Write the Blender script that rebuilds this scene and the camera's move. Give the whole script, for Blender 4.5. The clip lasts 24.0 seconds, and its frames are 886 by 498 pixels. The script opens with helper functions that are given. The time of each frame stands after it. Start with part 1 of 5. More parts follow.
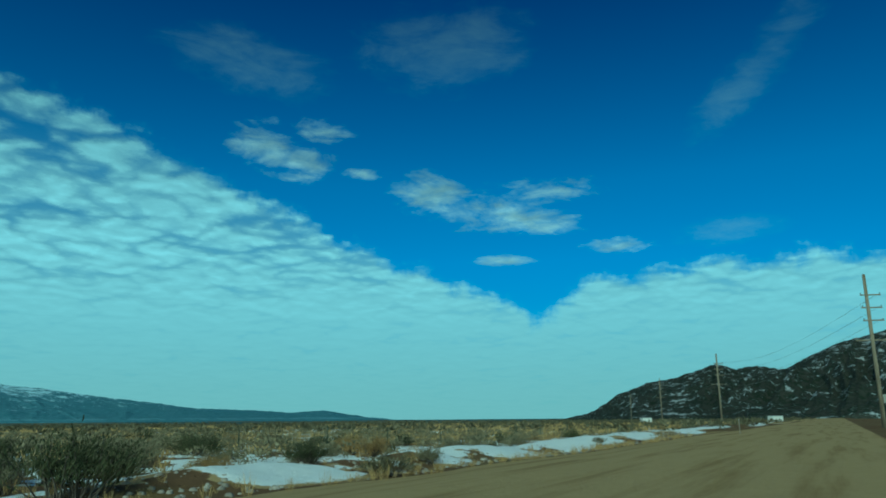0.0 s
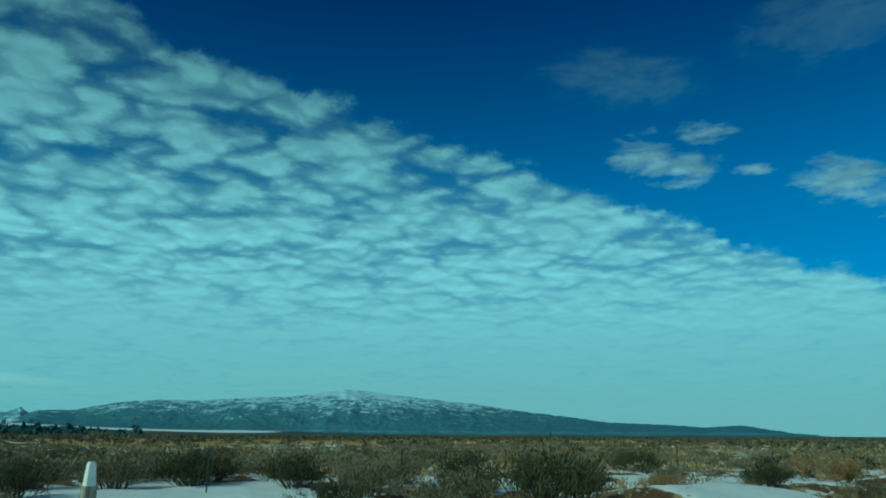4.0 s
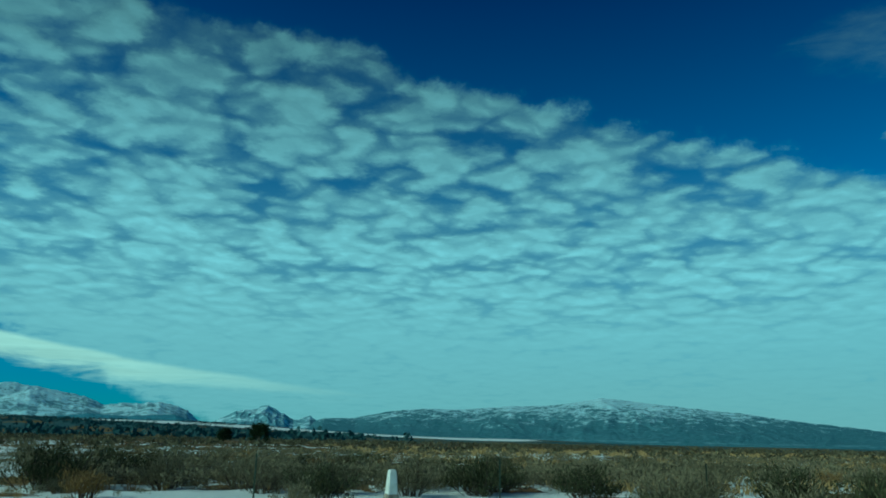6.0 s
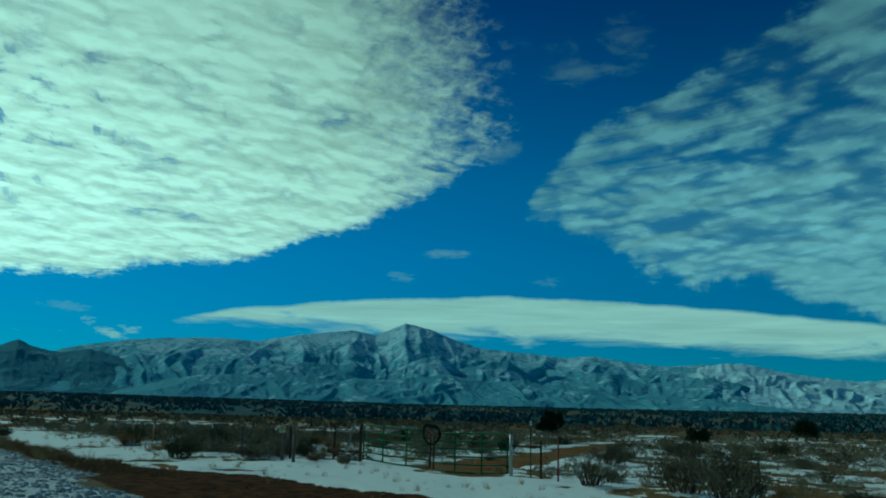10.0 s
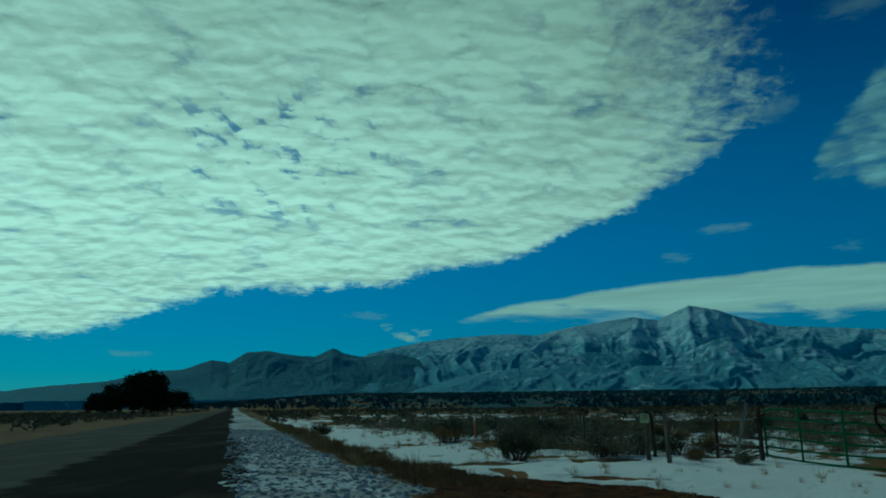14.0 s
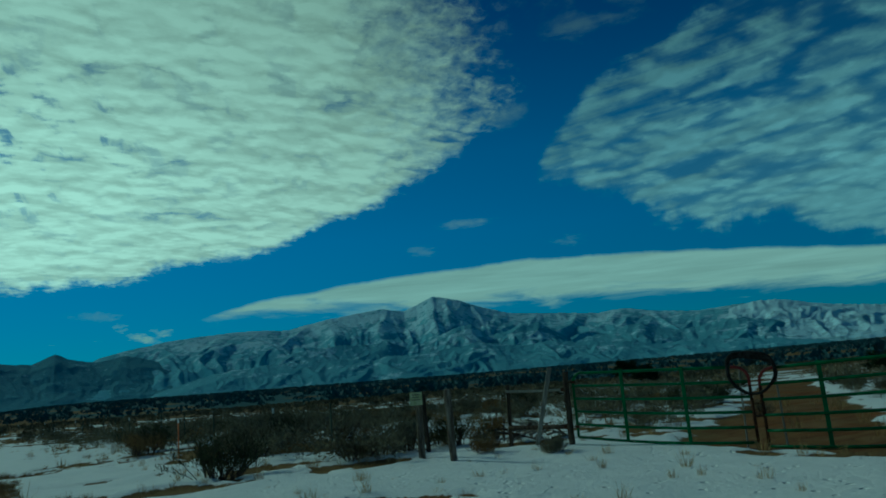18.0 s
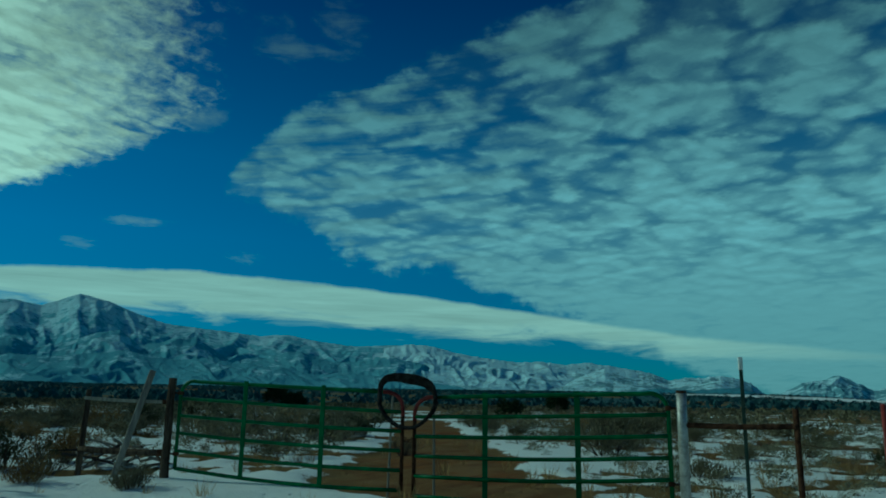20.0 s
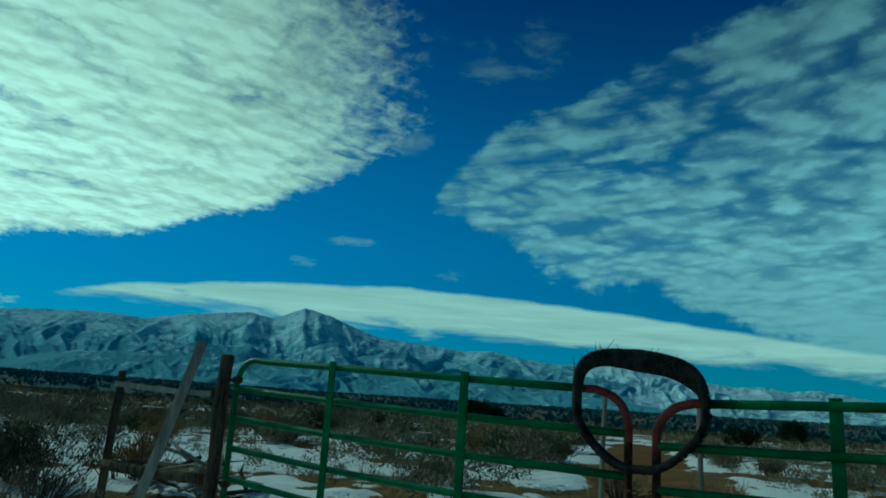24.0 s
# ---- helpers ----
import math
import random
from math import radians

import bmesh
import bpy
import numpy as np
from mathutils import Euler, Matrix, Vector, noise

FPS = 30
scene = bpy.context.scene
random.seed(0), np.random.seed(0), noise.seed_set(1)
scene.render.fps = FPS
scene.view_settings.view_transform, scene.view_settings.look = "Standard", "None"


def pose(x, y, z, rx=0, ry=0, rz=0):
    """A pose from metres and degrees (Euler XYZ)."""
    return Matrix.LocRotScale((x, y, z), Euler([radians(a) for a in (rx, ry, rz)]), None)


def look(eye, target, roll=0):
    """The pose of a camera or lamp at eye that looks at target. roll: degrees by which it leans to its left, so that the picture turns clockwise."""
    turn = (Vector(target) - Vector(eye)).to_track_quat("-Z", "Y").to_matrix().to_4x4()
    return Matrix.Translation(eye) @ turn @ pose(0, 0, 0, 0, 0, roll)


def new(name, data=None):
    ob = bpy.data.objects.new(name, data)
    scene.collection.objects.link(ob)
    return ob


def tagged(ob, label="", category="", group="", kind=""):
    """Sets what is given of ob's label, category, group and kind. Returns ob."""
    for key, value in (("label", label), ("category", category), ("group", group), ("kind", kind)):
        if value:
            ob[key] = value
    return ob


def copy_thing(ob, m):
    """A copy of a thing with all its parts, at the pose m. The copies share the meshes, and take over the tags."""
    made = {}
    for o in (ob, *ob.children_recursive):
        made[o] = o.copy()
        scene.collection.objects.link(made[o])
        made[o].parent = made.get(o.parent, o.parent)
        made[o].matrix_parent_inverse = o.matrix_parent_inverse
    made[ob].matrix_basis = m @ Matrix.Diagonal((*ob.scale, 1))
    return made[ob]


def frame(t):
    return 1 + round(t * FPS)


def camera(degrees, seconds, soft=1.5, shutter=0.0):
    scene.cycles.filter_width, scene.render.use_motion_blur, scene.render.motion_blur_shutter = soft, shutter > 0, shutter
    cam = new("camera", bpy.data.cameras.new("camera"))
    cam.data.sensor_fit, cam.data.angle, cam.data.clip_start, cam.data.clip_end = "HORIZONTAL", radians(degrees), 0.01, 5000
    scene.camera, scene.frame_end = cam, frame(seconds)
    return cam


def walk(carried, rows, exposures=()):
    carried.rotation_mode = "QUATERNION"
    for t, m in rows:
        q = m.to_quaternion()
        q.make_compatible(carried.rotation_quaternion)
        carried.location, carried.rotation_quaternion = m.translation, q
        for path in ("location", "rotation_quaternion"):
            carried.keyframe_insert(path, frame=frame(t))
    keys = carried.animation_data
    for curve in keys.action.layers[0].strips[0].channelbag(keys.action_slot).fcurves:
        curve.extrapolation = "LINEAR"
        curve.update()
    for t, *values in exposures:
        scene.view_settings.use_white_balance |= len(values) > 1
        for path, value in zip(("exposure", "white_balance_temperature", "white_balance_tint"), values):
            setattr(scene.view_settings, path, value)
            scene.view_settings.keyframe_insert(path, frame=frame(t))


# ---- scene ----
cam = camera(62.4, 24.0, soft=1.8)


def aim(x, y, z, yaw, pitch, roll):
    """A carried camera's pose: heading, tilt and lean in degrees."""
    turn = Matrix.Rotation(radians(yaw), 4, "Z") @ Matrix.Rotation(radians(pitch), 4, "X")
    return Matrix.Translation((x, y, z)) @ turn @ Matrix.Rotation(radians(roll), 4, "Y") @ Matrix.Rotation(radians(90), 4, "X")


PATH = [
    (0, -0.00, -0.00, 1.58, -43.83, 13.11, 0.46),
    (0.5, 0.01, 0.08, 1.57, -42.19, 13.24, 0.39),
    (1, 0.05, 0.24, 1.56, -40.59, 13.41, 0.81),
    (1.5, 0.02, 0.41, 1.59, -34.50, 13.63, 0.78),
    (2, -0.09, 0.60, 1.60, -28.86, 13.50, 0.07),
    (2.5, -0.18, 0.75, 1.61, -24.13, 13.79, -0.19),
    (4.5, -0.65, 1.36, 1.64, -9.04, 14.13, -0.33),
    (5, -0.83, 1.83, 1.64, -4.41, 14.10, -0.35),
    (5.5, -1.08, 2.38, 1.64, 0.86, 14.36, -0.73),
    (6, -1.38, 2.80, 1.65, 6.60, 14.64, -1.22),
    (6.5, -1.72, 3.17, 1.69, 13.06, 14.85, -1.33),
    (7, -2.13, 3.49, 1.70, 19.93, 14.76, -1.58),
    (7.5, -2.57, 3.75, 1.73, 27.05, 14.99, -1.62),
    (8, -2.95, 3.93, 1.79, 34.89, 14.46, -2.17),
    (8.5, -3.34, 4.04, 1.86, 43.41, 14.21, -1.75),
    (9, -3.80, 4.11, 1.91, 52.68, 13.76, -1.92),
    (9.5, -4.32, 4.06, 1.88, 62.05, 13.27, -1.98),
    (10, -5.09, 3.93, 1.85, 71.34, 13.02, -1.58),
    (10.5, -6.08, 3.89, 1.84, 79.88, 12.77, -0.94),
    (11, -7.43, 3.69, 1.82, 86.78, 12.87, -1.17),
    (11.5, -8.79, 3.45, 1.78, 91.10, 12.74, -0.89),
    (13.5, -12.26, 2.85, 1.67, 93.53, 12.73, 0.20),
    (14, -13.34, 2.77, 1.65, 92.62, 12.13, 0.56),
    (14.5, -14.44, 2.77, 1.60, 91.10, 11.75, 2.02),
    (15, -15.45, 2.80, 1.55, 89.29, 11.25, 3.19),
    (15.5, -16.42, 2.84, 1.52, 87.22, 10.42, 4.18),
    (16, -17.33, 2.97, 1.51, 83.13, 9.49, 5.71),
    (16.5, -18.22, 3.12, 1.44, 80.17, 9.30, 7.70),
    (17, -19.18, 3.33, 1.39, 77.75, 9.62, 5.43),
    (17.5, -20.12, 3.55, 1.40, 74.73, 10.07, 4.68),
    (18, -21.07, 3.93, 1.39, 72.87, 10.80, 4.65),
    (18.5, -21.80, 4.16, 1.37, 67.33, 11.16, 3.51),
    (19, -22.71, 4.73, 1.29, 61.05, 11.75, 2.33),
    (19.5, -23.47, 5.37, 1.24, 54.12, 11.71, 0.69),
    (21.5, -25.55, 8.25, 1.20, 37.01, 13.19, -3.05),
    (22, -26.08, 8.74, 1.20, 38.82, 12.82, -3.12),
    (22.5, -26.65, 9.21, 1.17, 45.31, 13.39, -2.63),
    (23, -27.49, 9.39, 1.17, 52.89, 13.34, -1.83),
    (23.5, -28.21, 9.49, 1.16, 60.45, 12.46, -3.73),
    (24, -28.44, 9.55, 1.14, 63.71, 12.63, -3.86),
]
EXPOSURE = [(0, -0.33), (2.5, -0.4), (5, -0.5), (8, -0.52), (9, -0.54), (10, -0.9), (11.5, -1.2), (14, -1.36), (17, -1.4), (19, -1.35), (21.5, -0.64), (22.7, -0.48), (23.5, -0.62), (24, -0.85)]
walk(cam, [(t, aim(*row)) for t, *row in PATH], [(t, stops, 5050, -38.0) for t, stops in EXPOSURE])

# ---- sky and sun ----
SUN_BEARING, SUN_HEIGHT = 122.0, 31.0
world = bpy.data.worlds.new("winter_sky")
scene.world = world
world.use_nodes = True


class Graph:
    """Small helper to write node arithmetic."""

    def __init__(self, tree):
        self.tree = tree
        tree.nodes.clear()

    def node(self, kind, **settings):
        n = self.tree.nodes.new(kind)
        for key, value in settings.items():
            setattr(n, key, value)
        return n

    def put(self, socket, value):
        if isinstance(value, bpy.types.NodeSocket):
            self.tree.links.new(value, socket)
        elif value is not None:
            socket.default_value = value

    def math(self, op, a, b=None, c=None, clamp=False):
        n = self.node("ShaderNodeMath", operation=op, use_clamp=clamp)
        for s, v in zip(n.inputs, (a, b, c)):
            self.put(s, v)
        return n.outputs[0]

    def add(self, a, b):
        return self.math("ADD", a, b)

    def sub(self, a, b):
        return self.math("SUBTRACT", a, b)

    def mul(self, a, b):
        return self.math("MULTIPLY", a, b)

    def step(self, x, lo, hi, smooth=True):
        n = self.node("ShaderNodeMapRange", interpolation_type="SMOOTHSTEP" if smooth else "LINEAR")
        for s, v in zip(n.inputs, (x, lo, hi, 0.0, 1.0)):
            self.put(s, v)
        return n.outputs[0]

    def spread(self, x, lo, hi, a, b):
        n = self.node("ShaderNodeMapRange")
        for s, v in zip(n.inputs, (x, lo, hi, a, b)):
            self.put(s, v)
        return n.outputs[0]

    def noise(self, vector, scale, detail=4.0, rough=0.55, distortion=0.0):
        n = self.node("ShaderNodeTexNoise")
        self.put(n.inputs["Vector"], vector)
        n.inputs["Scale"].default_value, n.inputs["Detail"].default_value = scale, detail
        n.inputs["Roughness"].default_value, n.inputs["Distortion"].default_value = rough, distortion
        return n.outputs[0]

    def cells(self, vector, scale, feature="F1", out="Distance"):
        n = self.node("ShaderNodeTexVoronoi", feature=feature)
        self.put(n.inputs["Vector"], vector)
        n.inputs["Scale"].default_value = scale
        return n.outputs[out]

    def mix(self, f, a, b):
        n = self.node("ShaderNodeMix", data_type="RGBA")
        self.put(n.inputs[0], f)
        for s, v in ((n.inputs[6], a), (n.inputs[7], b)):
            self.put(s, (*v, 1.0) if isinstance(v, tuple) and len(v) == 3 else v)
        return n.outputs[2]

    def join(self, x, y, z):
        n = self.node("ShaderNodeCombineXYZ")
        for s, v in zip(n.inputs, (x, y, z)):
            self.put(s, v)
        return n.outputs[0]

    def split(self, v):
        n = self.node("ShaderNodeSeparateXYZ")
        self.put(n.inputs[0], v)
        return n.outputs

    def scaled(self, v, k):
        n = self.node("ShaderNodeVectorMath", operation="MULTIPLY")
        self.put(n.inputs[0], v)
        n.inputs[1].default_value = k
        return n.outputs[0]

    def profile(self, x, lo, hi, stops, top):
        """A height that follows the stops (x, height) in straight runs, for x between lo and hi."""
        n = self.node("ShaderNodeValToRGB")
        ramp = n.color_ramp
        stops = sorted(stops)
        while len(ramp.elements) < len(stops):
            ramp.elements.new(0.5)
        for e, (p, h) in zip(ramp.elements, stops):
            e.position, g = (p - lo) / (hi - lo), (h + 10) / (top + 10)
            e.color = (g, g, g, 1)
        self.put(n.inputs[0], self.spread(x, lo, hi, 0.0, 1.0))
        return self.sub(self.mul(n.outputs[0], top + 10.0), 10.0)


def build_sky():
    g = Graph(world.node_tree)
    way = g.node("ShaderNodeTexCoord").outputs["Generated"]
    x, y, z = g.split(way)
    bearing = g.mul(g.math("ARCTAN2", g.mul(x, -1.0), y), 180 / math.pi)
    height = g.mul(g.math("ARCSINE", z), 180 / math.pi)
    # the level of the clouds, seen in perspective
    def level(lift):
        deep = g.math("MAXIMUM", g.add(z, lift), 0.05)
        return g.math("DIVIDE", x, deep), g.math("DIVIDE", y, deep)

    px, py = level(0.12)
    plane = g.join(px, py, 0.0)
    px, py = level(0.17)
    tufts = g.noise(g.join(px, py, 0.0), 20.0, 6.0, 0.62, 0.4)
    feathers = g.noise(g.join(px, py, 4.0), 34.0, 5.0, 0.66, 0.6)

    def rounded(p, cells, soft):
        n = g.node("ShaderNodeTexVoronoi", feature="SMOOTH_F1", voronoi_dimensions="2D")
        g.put(n.inputs["Vector"], p)
        n.inputs["Scale"].default_value, n.inputs["Smoothness"].default_value = cells, soft
        return g.sub(1.0, g.mul(n.outputs["Distance"], 1.4))

    def heaps(p, size, cells, warp, fine=0.3):
        """Rounded heaps of cloud: broad billows broken into puffs of two sizes and fine flocks."""
        broad = g.noise(p, size, 4.0, 0.5, 0.2)
        px_, py_, _ = g.split(p)
        bent = g.join(g.add(px_, g.mul(g.sub(g.noise(p, size * 3.1, 5.0, 0.6), 0.5), warp)), g.add(py_, g.mul(g.sub(g.noise(g.scaled(p, (1.0, -1.0, 1.0)), size * 3.1, 5.0, 0.6), 0.5), warp)), 0.0)
        large, small = rounded(bent, cells, 0.85), rounded(bent, cells * 2.3, 0.7)
        flock = g.noise(bent, cells * 3.6, 5.0, 0.62, 0.3)
        return g.add(g.add(g.mul(broad, 0.52), g.mul(large, 0.38)), g.add(g.mul(small, 0.30), g.mul(g.sub(flock, 0.5), fine)))

    puffs = heaps(plane, 1.5, 5.0, 0.24, 0.17)
    rise_a = g.sub(puffs, heaps(g.scaled(plane, (1.02, 1.02, 1.0)), 1.5, 5.0, 0.24, 0.17))
    # rippled rows in the bright sheet
    turned = g.join(g.mul(g.add(g.mul(px, 0.98), g.mul(py, 0.2)), 1.15), g.mul(g.sub(g.mul(py, 0.98), g.mul(px, 0.2)), 0.7), 0.0)
    rows = heaps(turned, 3.0, 9.5, 0.14, 0.3)
    rise_b = g.sub(rows, heaps(g.scaled(turned, (1.02, 1.02, 1.0)), 3.0, 9.5, 0.14, 0.3))
    holes = g.noise(g.join(g.mul(g.add(px, g.mul(py, 0.3)), 1.0), g.mul(py, 2.4), 7.0), 5.5, 4.0, 0.55, 0.5)
    rags = g.noise(way, 14.0, 6.0, 0.6)
    wob = g.mul(g.sub(rags, 0.5), 5.0)

    def below(stops, soft, ragged=1.0):
        edge = g.add(g.profile(bearing, -180.0, 180.0, stops, 60.0), g.mul(wob, ragged))
        return g.step(g.sub(edge, height), -soft, soft)

    def above(stops, soft, ragged=1.0):
        edge = g.add(g.profile(bearing, -180.0, 180.0, stops, 60.0), g.mul(wob, ragged))
        return g.step(g.sub(height, edge), -soft, soft)

    # broken sheet of altocumulus
    a_top = [(-180, 14), (-100, 12), (-76, 10.5), (-63, 11), (-58, 10.4), (-53, 8.6), (-50.4, 7), (-48.5, 8.6), (-44, 10.4), (-37, 13), (-33, 14.8), (-28, 16.6),
             (-24, 18.8), (-16, 21.4), (-5, 25.3), (6, 27), (17, 30.2), (34, 30.4), (41, 29), (47, 26.8), (55, 23.4), (61, 20.6), (64, 17.5), (66, 14), (68, -8)]
    a_low = [(-180, -9), (12, -9), (20, -2), (27, 2.4), (33, 5.2), (40, 7.4), (43, 9), (46, 10.2), (52, 10.8), (56, 12.4), (61, 14.8), (66, 16), (68, 40)]
    thick = g.mul(below(a_top, 1.5, 1.0), above(a_low, 1.5, 1.1))
    low = g.step(height, 15.0, 6.0)
    slope = g.add(height, g.mul(g.sub(bearing, 55.0), 0.13))
    streaks = g.noise(g.join(g.mul(bearing, 0.07), g.mul(slope, 0.8), 0.0), 1.0, 5.0, 0.55, 0.35)
    fanned = g.mul(g.step(bearing, 30.0, 54.0), g.sub(g.mul(g.sub(streaks, 0.5), 1.25), 0.06))
    rim = g.math("MINIMUM", g.sub(thick, 0.85), 0.0)
    dens_a = g.add(g.add(puffs, fanned), g.add(g.mul(rim, 0.3), g.add(g.mul(low, 0.16), g.mul(g.step(height, 24.0, 14.0), 0.07))))
    dens_a = g.add(dens_a, g.mul(g.sub(tufts, 0.5), 0.10))
    heaped = g.mul(g.step(dens_a, 0.29, 0.76), g.step(thick, 0.0, 0.6))
    veil_a = g.mul(g.step(thick, 0.1, 0.9), g.spread(height, 8.0, 20.0, 0.78, 0.12))
    veil_a = g.mul(veil_a, g.spread(bearing, 30.0, 60.0, 1.0, 0.6))
    cover_a = g.math("MINIMUM", g.sub(1.0, g.mul(g.sub(1.0, veil_a), g.sub(1.0, g.mul(heaped, 0.84)))), 0.97)
    def blob(b, h, wide, tall, lean=0.0):
        db = g.sub(bearing, b)
        dh = g.sub(g.sub(height, h), g.mul(db, lean))
        q = g.add(g.math("POWER", g.math("ABSOLUTE", g.math("DIVIDE", db, wide)), 2.0), g.math("POWER", g.math("ABSOLUTE", g.math("DIVIDE", dh, tall)), 2.0))
        return g.sub(1.0, q)

    # bright rippled sheet near the sun
    b_low = [(-180, 4), (-160, 40), (55, 40), (64, 24), (66.5, 20.4), (69.5, 19.4), (72.5, 17.3), (77, 15.2), (83, 13.2), (86, 12), (89, 11.4), (96, 10), (101, 9.2),
             (108, 9.2), (112, 8.2), (115, 6.9), (120, 5.5), (125, 5.2), (140, 4.5), (180, 4)]
    slant = g.mul(g.sub(height, 20.0), 0.35)
    thick_b = g.mul(g.step(g.sub(g.add(bearing, g.mul(wob, 1.6)), slant), 61.0, 84.0, False), above(b_low, 1.0, 0.6))
    thick_b = g.mul(thick_b, g.step(bearing, 176.0, 165.0))
    inner = g.step(bearing, 60.0, 78.0)
    rim_b = g.math("MINIMUM", g.sub(thick_b, 0.8), 0.0)
    frayed = g.add(g.mul(g.sub(tufts, 0.5), 1.5), g.mul(g.sub(feathers, 0.5), 0.6))
    solid = g.mul(g.step(thick_b, 0.0, 0.3), g.step(g.add(thick_b, g.mul(g.mul(g.sub(1.0, thick_b), frayed), 1.15)), 0.0, 0.8))
    dens_b = g.add(g.add(rows, g.mul(g.sub(tufts, 0.5), 0.2)), g.add(g.mul(rim_b, 0.22), g.mul(inner, 0.10)))
    torn = g.mul(g.step(holes, 0.5, 0.62), g.mul(g.step(dens_b, 0.74, 0.55), g.add(0.25, g.step(blob(106.0, 19.0, 10.0, 5.0), -0.6, 0.8))))
    cover_b = g.mul(g.mul(g.step(dens_b, 0.1, 0.5), solid), g.sub(1.0, g.mul(torn, 0.6)))
    # smooth lens-shaped bank over the range
    l_top = [(-180, -9), (-20, -9), (0, 1.5), (10, 3), (21, 4.2), (30, 5.2), (36, 6.2), (45, 7.6), (53, 8.6), (58, 9), (66, 9.4), (75, 9), (81, 8.4), (87.5, 7.6), (92.5, 6.2), (95, 3), (98, -9), (180, -9)]
    l_low = [(-180, 20), (-20, 20), (0, 3), (10, 2.9), (19, 3.2), (25, 3.6), (32, 4.1), (38, 4.8), (46, 5.3), (58, 5.9), (68, 6.3), (75, 6.2), (81, 6.7), (90, 6.5), (93, 7), (96, 20), (180, 20)]
    fringe = g.mul(g.sub(g.noise(g.join(g.mul(bearing, 0.16), g.mul(height, 0.9), 3.0), 1.0, 6.0, 0.62, 0.5), 0.5), 6.0)
    under = g.add(g.profile(bearing, -180.0, 180.0, l_low, 60.0), g.mul(fringe, 0.55))
    cover_l = g.mul(below(l_top, 0.2, 0.12), g.step(g.sub(height, under), -0.55, 0.75))
    cover_l = g.mul(cover_l, g.step(bearing, 6.0, 36.0))

    def most(*vs):
        v = vs[0]
        for w in vs[1:]:
            v = g.math("MAXIMUM", v, w)
        return v

    loose = most(blob(-43.2, 17.2, 3.6, 1.7, 0.1), blob(-47.5, 16.0, 5.2, 1.5, 0.12), blob(-52.0, 15.0, 3.4, 0.9, 0.1), blob(-51.5, 17.5, 4.6, 1.0, 0.02), blob(-29.4, 20.6, 2.3, 1.7, 0.1), blob(-32.6, 19.4, 2.2, 1.1), blob(-34.4, 22.2, 2.4, 0.9),
                 blob(-57.5, 13.0, 2.6, 0.6), blob(-49.0, 12.2, 2.2, 0.5), blob(-37.5, 18.9, 1.8, 0.5))
    streak = most(blob(-69.8, 25.4, 6.0, 2.0, -0.8), blob(-28.0, 26.5, 6.0, 2.2, 0.1), blob(-44.0, 28.5, 7.0, 3.0), blob(-66.0, 13.5, 4.0, 1.0))
    wisps = most(blob(61.0, 27.0, 2.6, 2.2), blob(56.5, 28.0, 3.0, 2.2), blob(67.0, 20.8, 2.2, 1.2))
    crumbs = most(blob(74.5, 10.7, 1.3, 0.45), blob(99.2, 6.9, 1.8, 0.4), blob(71.5, 12.6, 2.6, 0.35),
                  blob(115.5, 3.9, 1.6, 0.3), blob(104.5, 8.6, 1.3, 0.3), blob(63.0, 10.6, 2.2, 0.5))
    heads = most(blob(98.6, 4.9, 0.6, 0.55), blob(96.0, 5.3, 1.5, 0.3, 0.12), blob(94.4, 5.6, 0.8, 0.4), blob(100.6, 5.2, 1.2, 0.22, -0.1), blob(97.2, 5.9, 0.5, 0.4))
    ragged = g.add(g.mul(g.sub(tufts, 0.5), 2.6), g.mul(g.sub(g.noise(g.scaled(way, (1.0, 1.0, 3.4)), 9.0, 6.0, 0.62, 0.5), 0.54), 7.0))
    cover_c = g.mul(g.step(g.add(loose, g.mul(ragged, 0.9)), -0.7, 2.0), 0.8)
    cover_s = g.mul(g.step(g.add(streak, g.mul(ragged, 0.6)), -0.8, 2.2), 0.34)
    cover_w = g.mul(g.step(g.add(wisps, g.mul(ragged, 0.7)), -0.2, 1.8), 0.42)
    cover_d = g.mul(g.step(g.add(crumbs, g.mul(ragged, 1.1)), -0.5, 2.0), 0.42)
    # blue air, paler towards the horizon
    air = g.node("ShaderNodeTexSky", sky_type="NISHITA")
    air.sun_disc, air.sun_elevation, air.sun_rotation = False, radians(SUN_HEIGHT), radians(-SUN_BEARING)
    air.altitude, air.air_density, air.dust_density, air.ozone_density = 2100, 1.0, 0.4, 2.5
    deepened = g.node("ShaderNodeMix", data_type="RGBA", blend_type="MULTIPLY")
    deepened.inputs[0].default_value = 1.0
    g.put(deepened.inputs[6], g.scaled(air.outputs[0], (AIR,) * 3))
    g.put(deepened.inputs[7], g.mix(g.step(height, 18.0, 36.0, False), g.mix(g.step(height, -1.0, 12.0, False), (0.13, 0.4, 0.53), (0.22, 0.62, 0.9)), (0.07, 0.19, 0.5)))
    colour = deepened.outputs[2]
    # light on the clouds: the veil is brightest low down and round the sun
    sun_way = Vector((-math.sin(radians(SUN_BEARING)) * math.cos(radians(SUN_HEIGHT)), math.cos(radians(SUN_BEARING)) * math.cos(radians(SUN_HEIGHT)), math.sin(radians(SUN_HEIGHT))))
    dot = g.node("ShaderNodeVectorMath", operation="DOT_PRODUCT")
    g.put(dot.inputs[0], way)
    dot.inputs[1].default_value = sun_way
    glow = g.step(dot.outputs["Value"], 0.45, 1.0, False)
